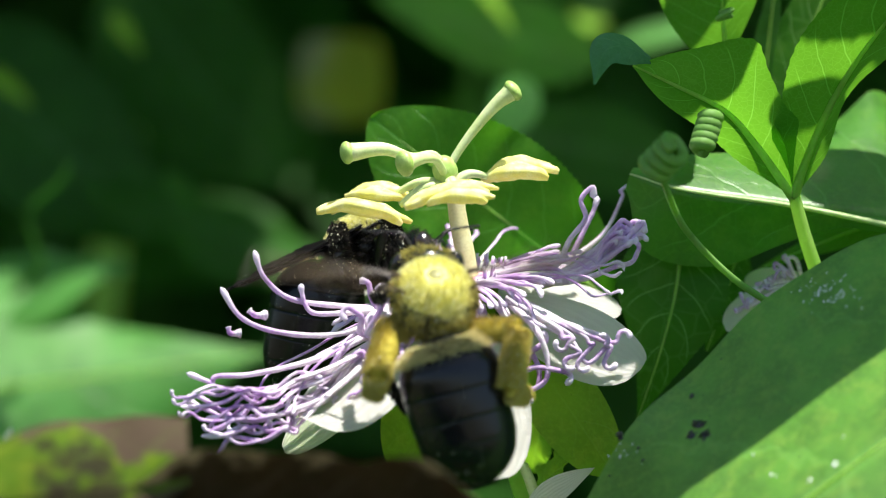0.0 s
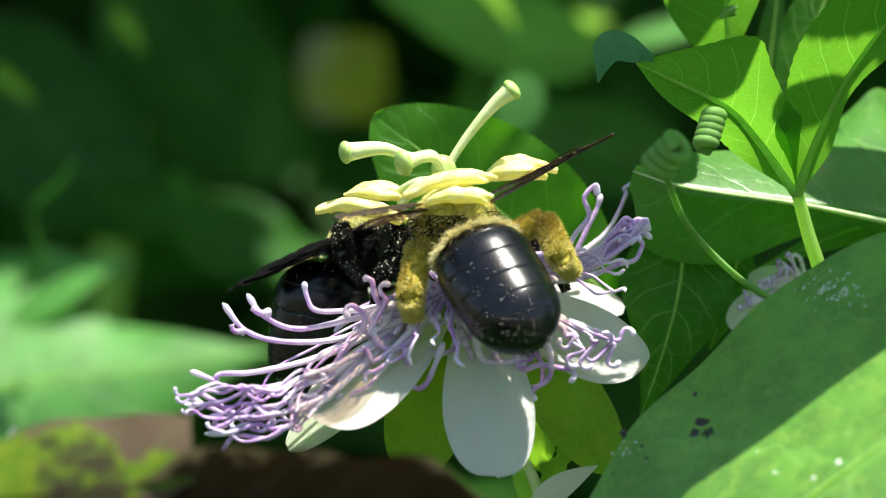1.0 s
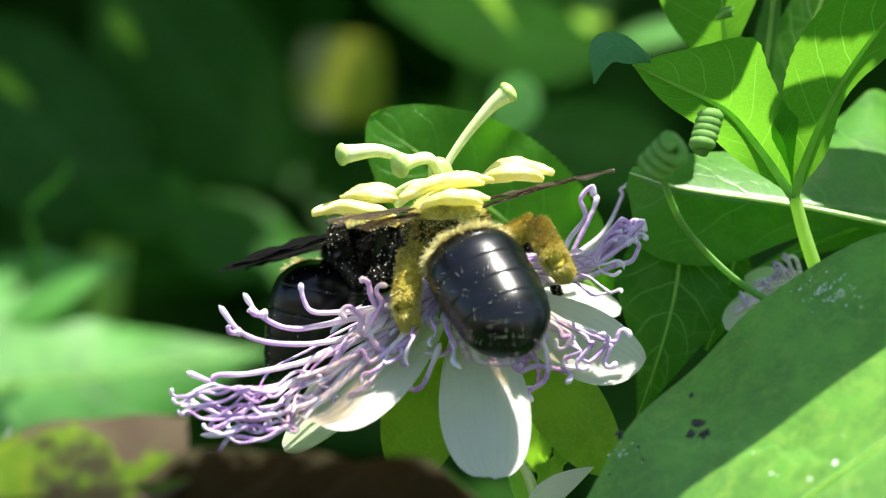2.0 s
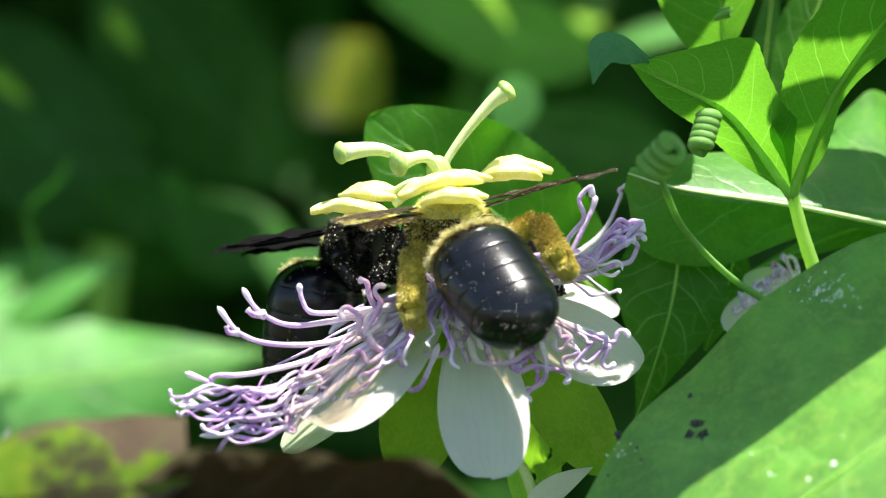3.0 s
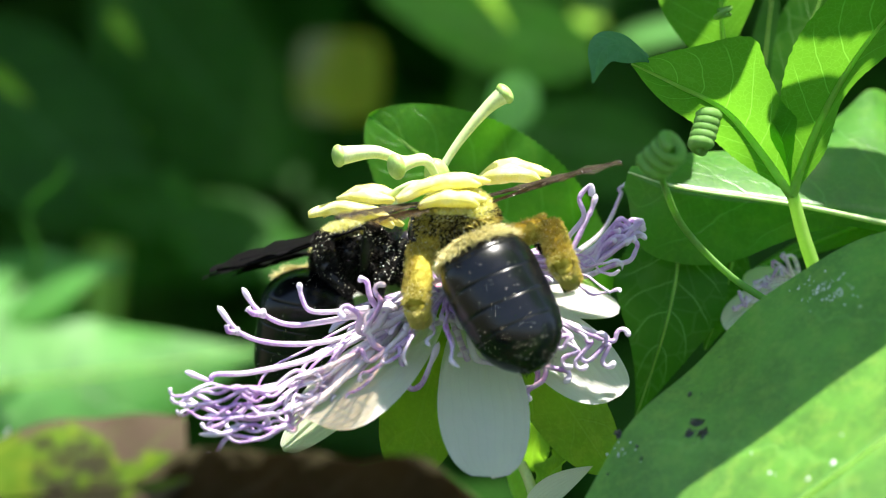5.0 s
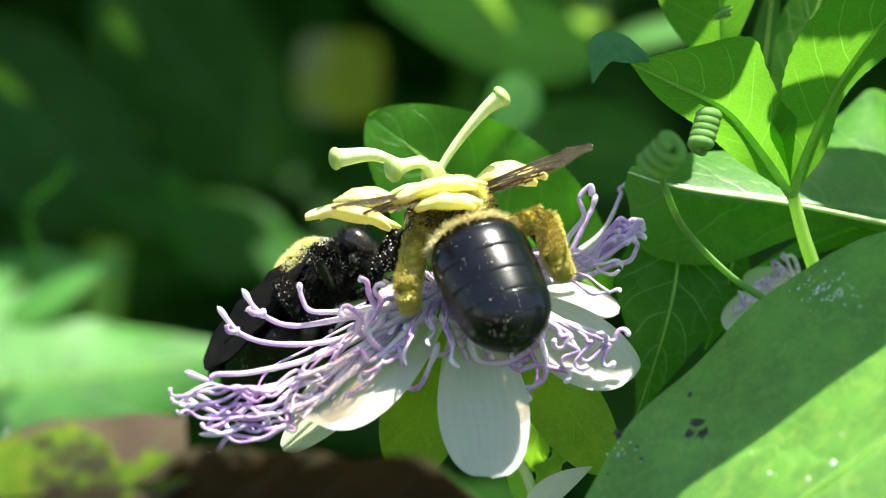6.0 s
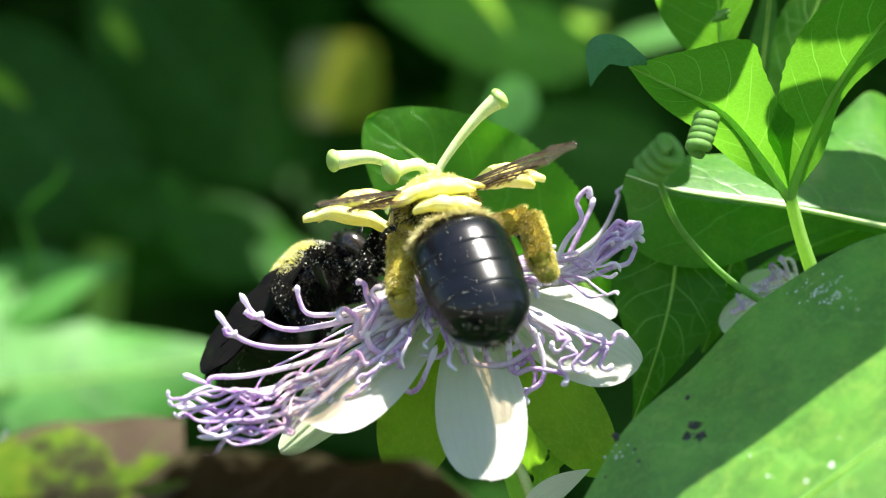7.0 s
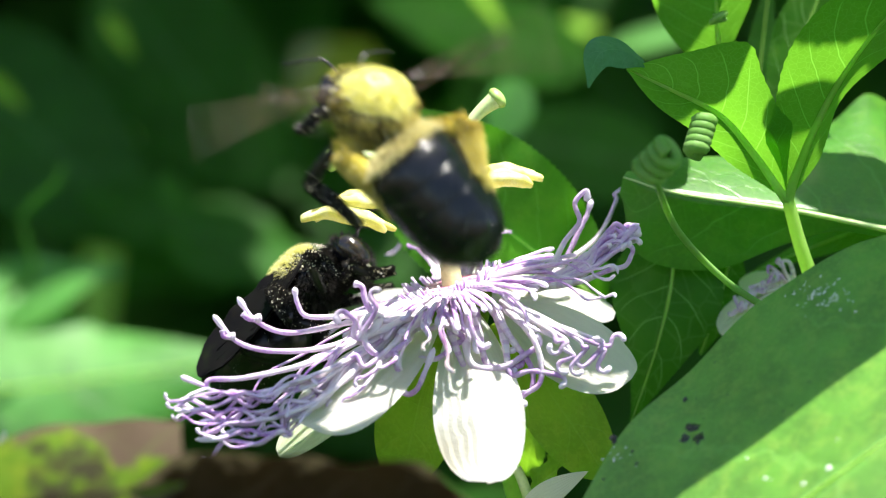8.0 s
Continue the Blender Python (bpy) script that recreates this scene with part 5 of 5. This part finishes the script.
bee2, abdomen2, legs2, wings2 = bee("carpenter_bee", "shiny black carpenter bee dusted with pollen under the anthers", False, REST2, HIND2, MID2)
REST_DIR = {k: ((REST1.inverted() @ HIND1[0 if k[1] > 0 else 1][1]) - ob.location) for k, ob in legs1.items() if k[0] == "hind"}


# ---- all that moves ----
def motions():
    # the dusty bee: time, thorax, its heading, the end of its abdomen, the ankles of its hind legs when they hang free
    flight, sit = (-0.15, 0.62, 0.72), (-0.25, 0.93, 0.12)
    track = [(0.0, 768, 527, -23, (-0.12, 0.68, 0.66), 854, 866, (640, 700), (925, 715)), (0.1, 772, 490, -23, (-0.12, 0.68, 0.68), 840, 836, (640, 660), (910, 680)),
             (0.2, 755, 420, -21, (-0.08, 0.68, 0.68), 784, 772, (660, 560), (840, 580)), (0.3, 724, 412, -20, (-0.02, 0.70, 0.66), 722, 768, (640, 560), (800, 560)),
             (0.4, 740, 424, -19, (0.0, 0.75, 0.6), 730, 770, (640, 580), (820, 560)), (0.5, 748, 424, -17, (-0.12, 0.74, 0.62), 812, 752, (600, 590), (880, 560)),
             (0.6, 780, 405, -15, (-0.15, 0.84, 0.4), 848, 728, (620, 570), (915, 540)), (0.7, 800, 396, -12, (-0.2, 0.86, 0.35), 892, 724, (640, 570), (985, 490)),
             (0.8, 806, 394, -9, (-0.25, 0.86, 0.3), 942, 706, (640, 550), (995, 470)), (0.9, 802, 400, -7, sit, 925, 670, (670, 540), (1000, 470)),
             (1.0, 800, 398, -7, sit, 938, 610, (718, 535), (990, 460)), (1.2, 798, 398, -7, sit, 960, 628, (715, 540), (1000, 465)),
             (1.5, 792, 404, -7, sit, 918, 630, (700, 565), (1000, 470)), (3.0, 800, 402, -7, sit, 946, 594, (725, 560), (1010, 460)),
             (3.5, 805, 400, -7, sit, 958, 591, (725, 565), (1015, 460)), (4.0, 808, 404, -7, sit, 956, 606, (740, 555), (1015, 470)),
             (4.5, 820, 396, -10, sit, 952, 676, (755, 590), (1020, 490)), (4.7, 818, 398, -10, sit, 952, 665, (745, 590), (1020, 480)),
             (5.8, 804, 382, -7, sit, 928, 604, (705, 520), (985, 460)), (6.0, 806, 379, -7, sit, 924, 611, (715, 530), (985, 460)),
             (6.5, 816, 374, -7, sit, 931, 594, (735, 525), (985, 450)), (7.0, 782, 370, -7, sit, 886, 594, (705, 545), (970, 460)),
             (7.1, 818, 362, -10, (-0.2, 0.8, 0.4), 888, 635, (725, 545), (990, 440)), (7.2, 832, 369, -15, (-0.12, 0.78, 0.48), 908, 682, (745, 560), (1010, 450)),
             (7.3, 830, 364, -19, (-0.1, 0.76, 0.52), 921, 692, (750, 570), (1020, 455)), (7.4, 828, 356, -20, (-0.1, 0.74, 0.55), 918, 702, (752, 575), (1025, 460)),
             (7.5, 826, 349, -20, (-0.1, 0.74, 0.55), 914, 702, (750, 575), (1030, 460)), (7.6, 812, 334, -20, (-0.12, 0.72, 0.56), 910, 686, (740, 560), (1025, 450)),
             (7.7, 782, 306, -20, (-0.15, 0.72, 0.56), 900, 663, (715, 530), (1000, 440)), (7.8, 738, 272, -21, (-0.2, 0.72, 0.54), 878, 624, (680, 490), (960, 420)),
             (7.9, 722, 236, -22, (-0.25, 0.72, 0.52), 868, 572, (700, 460), (945, 390)), (8.0, 674, 184, -24, (-0.35, 0.72, 0.50), 878, 458, (735, 410), (930, 365))]
    poses = [(row[0], thorax_pose(*row[1:5])) for row in track]
    walk(bee1, poses)
    walk(abdomen1, [(row[0], abdomen_pose(m, row[5], row[6])) for row, (t, m) in zip(track, poses)])
    for sgn, col in ((1, 7), (-1, 8)):
        leg = legs1["hind", sgn]
        walk(leg, [(row[0], limb_pose(m, leg, REST_DIR["hind", sgn], at(*row[col], row[3] - 6))) for row, (t, m) in zip(track, poses)])
        leg = legs1["middle", sgn]
        free = Vector((-0.55, 0.35 * sgn, -1)) * 6 * MM
        rest = (REST1.inverted() @ MID1[0 if sgn > 0 else 1][1]) - leg.location
        rows = []
        for t, m in poses:
            away = t < 0.65 or t > 7.15
            r = rest.rotation_difference(free if away else rest).to_matrix().to_4x4()
            r.translation = leg.location.copy()
            rows.append((t, r))
        walk(leg, rows)
    # wings: folded back while it feeds, beating while it flies
    for (pair, sgn), wing in wings1.items():
        side = -1 if sgn > 0 else 1
        lag = 0.0 if pair == "fore" else 0.15
        spot = {}
        for t, m in poses:
            if sgn > 0:
                along, normal = (-0.44, -0.88, -0.10 - lag * 0.3), (-0.12, -0.16, 1)
            else:
                along, normal = ((0.82, -0.50, (0.40 if t < 1.4 else 0.18) + lag * 0.5), (-0.24, -0.06, 1)) if t < 5 else ((0.66, -0.74, 0.22), (-0.22, -0.38, 0.85))
            if 0.75 < t < 7.05:
                spot[round(t * 30)] = (m, along, normal)
        for k in list(range(0, 22)) + list(range(214, 241)):
            t = k / 30
            m = min(poses, key=lambda r: abs(r[0] - t))[1]
            beat = (0.25, 0.75, -0.45)[(k + (0 if pair == "fore" else 1)) % 3]
            side_v, up_v, fwd = m.to_3x3() @ Vector((0, sgn, 0)), m.to_3x3() @ Vector((0, 0, 1)), m.to_3x3() @ Vector((1, 0, 0))
            lift = 1.0 if k < 14 or k > 229 else 0.35
            beat -= 0.9 if 214 <= k <= 229 else 0.4 if k > 229 and sgn > 0 else 0.0
            along = side_v + up_v * (beat * lift) - fwd * ((0.12 if k > 233 or k < 10 else 0.45 if k < 30 else 0.70) + lag)
            normal = up_v - side_v * (beat * lift)
            if k < 10 or k > 229:
                flat = along.cross(Vector((0, 1, 0))).normalized()
                normal = flat * (1 if flat.dot(up_v) > 0 else -1) + up_v * 0.3
            spot[k] = (m, along, normal)
        walk(wing, [(k / 30, wing_pose(m, wing, along, normal)) for k, (m, along, normal) in sorted(spot.items())])
    # the other bee creeps round to the far side between 4.7 and 5.8 s
    sit2, sit3 = (0.95, 0.2, 0.08), (0.70, 0.15, 0.66)
    rows2 = [(0.0, 648, 440, 9, sit2, 530, 700), (1.0, 648, 442, 9, sit2, 534, 700), (3.0, 646, 442, 9, sit2, 534, 698), (4.7, 642, 444, 9, sit2, 532, 694),
             (5.8, 560, 490, 9, sit3, 462, 665), (7.0, 556, 492, 9, sit3, 455, 672), (8.0, 554, 494, 9, sit3, 448, 680)]
    poses2 = [(row[0], thorax_pose(*row[1:5], up=(0, 0.25, 0.95) if row[0] < 5 else (-0.5, 0.15, 0.85))) for row in rows2]
    walk(bee2, poses2)
    walk(abdomen2, [(row[0], abdomen_pose(m, row[5], row[6], -0.4 if row[0] < 5 else -0.6)) for row, (t, m) in zip(rows2, poses2)])
    for (pair, sgn), wing in wings2.items():
        rows = []
        for t, m in poses2:
            if t < 5:
                along, normal = (-0.90, -0.12 if sgn < 0 else 0.10, (-0.40 if t < 2 else -0.15) + (0 if sgn < 0 else 0.06) - (0 if pair == "fore" else 0.02)), (-0.2, -0.12, 1)
            else:
                along, normal = (-0.64, -0.20 if sgn < 0 else 0.15, -0.76), (-0.70, -0.62 if sgn < 0 else 0.2, 0.45)
            rows.append((t, wing_pose(m, wing, along, normal)))
        walk(wing, rows)
    # the flower nods under the bees
    nod = [(0.0, 8, -3), (0.5, -3, 5), (1.0, 0, 0), (1.5, 0, 3), (3.0, 0, -2), (3.5, 0, 0), (4.0, -3, 0), (4.5, -2, 2), (6.0, -9, 10), (6.5, -8, 10),
           (7.0, -9, 9), (7.5, -11, 5), (8.0, -9, 4)]
    walk(column, [(t, Matrix.Translation(FLOWER3 @ Vector((du / S * MM, 0, -dv / S * MM)))) for t, du, dv in nod])
    lifted = [(0.0, 0, 0), (0.4, 0, 0), (0.9, 0, -18), (7.0, 0, -18), (7.3, 0, -4), (8.0, 0, 0)]
    walk(anthers["c"], [(t, Matrix.Translation(FLOWER3 @ Vector((du / S * MM, 0, -dv / S * MM)))) for t, du, dv in lifted])
    # the petal on the right is trodden down, a few filaments are brushed aside
    def swing(ob, rows):
        rest = ob.matrix_basis.copy()
        ax = FLOWER3 @ Vector((0, 1, 0))
        piv = rest.translation if rest.translation.length > 1e-6 else ob.data.vertices[0].co.copy()
        walk(ob, [(t, Matrix.Translation(piv) @ Matrix.Rotation(radians(deg), 4, ax) @ Matrix.Translation(-piv) @ rest) for t, deg in rows])

    swing(petals["right"], [(0.0, 0), (3.0, 0.5), (3.5, 1), (4.0, 6), (4.4, 13), (4.7, 14), (5.8, 6), (6.5, 1), (7.0, 0), (7.5, 2), (8.0, 3)])
    swing(crown[DRAWN], [(0.0, 15), (0.3, 9), (0.8, -3), (1.5, -3), (3.0, 0), (8.0, -2)])
    swing(crown[DRAWN + 2], [(0.0, 6), (0.4, 3), (1.0, 0), (6.0, -1), (8.0, -2)])
    swing(crown[LOOSE], [(0.0, 0), (3.6, 0), (4.2, -38), (4.7, -40), (5.8, -4), (8.0, 0)])
    # the added sprig overhead sways, and lets the sun through on the yellowing leaf
    walk(sprig, [(t, Matrix.Translation(SPRIG + Vector((dx, 0, 0)) * MM)) for t, dx in
                 ((0.0, 0), (1.0, 1), (1.5, 14), (3.6, 16), (4.3, 3), (4.7, 2), (5.8, 5), (6.5, 7), (7.0, 15), (7.4, 12), (8.0, 3))])


motions()
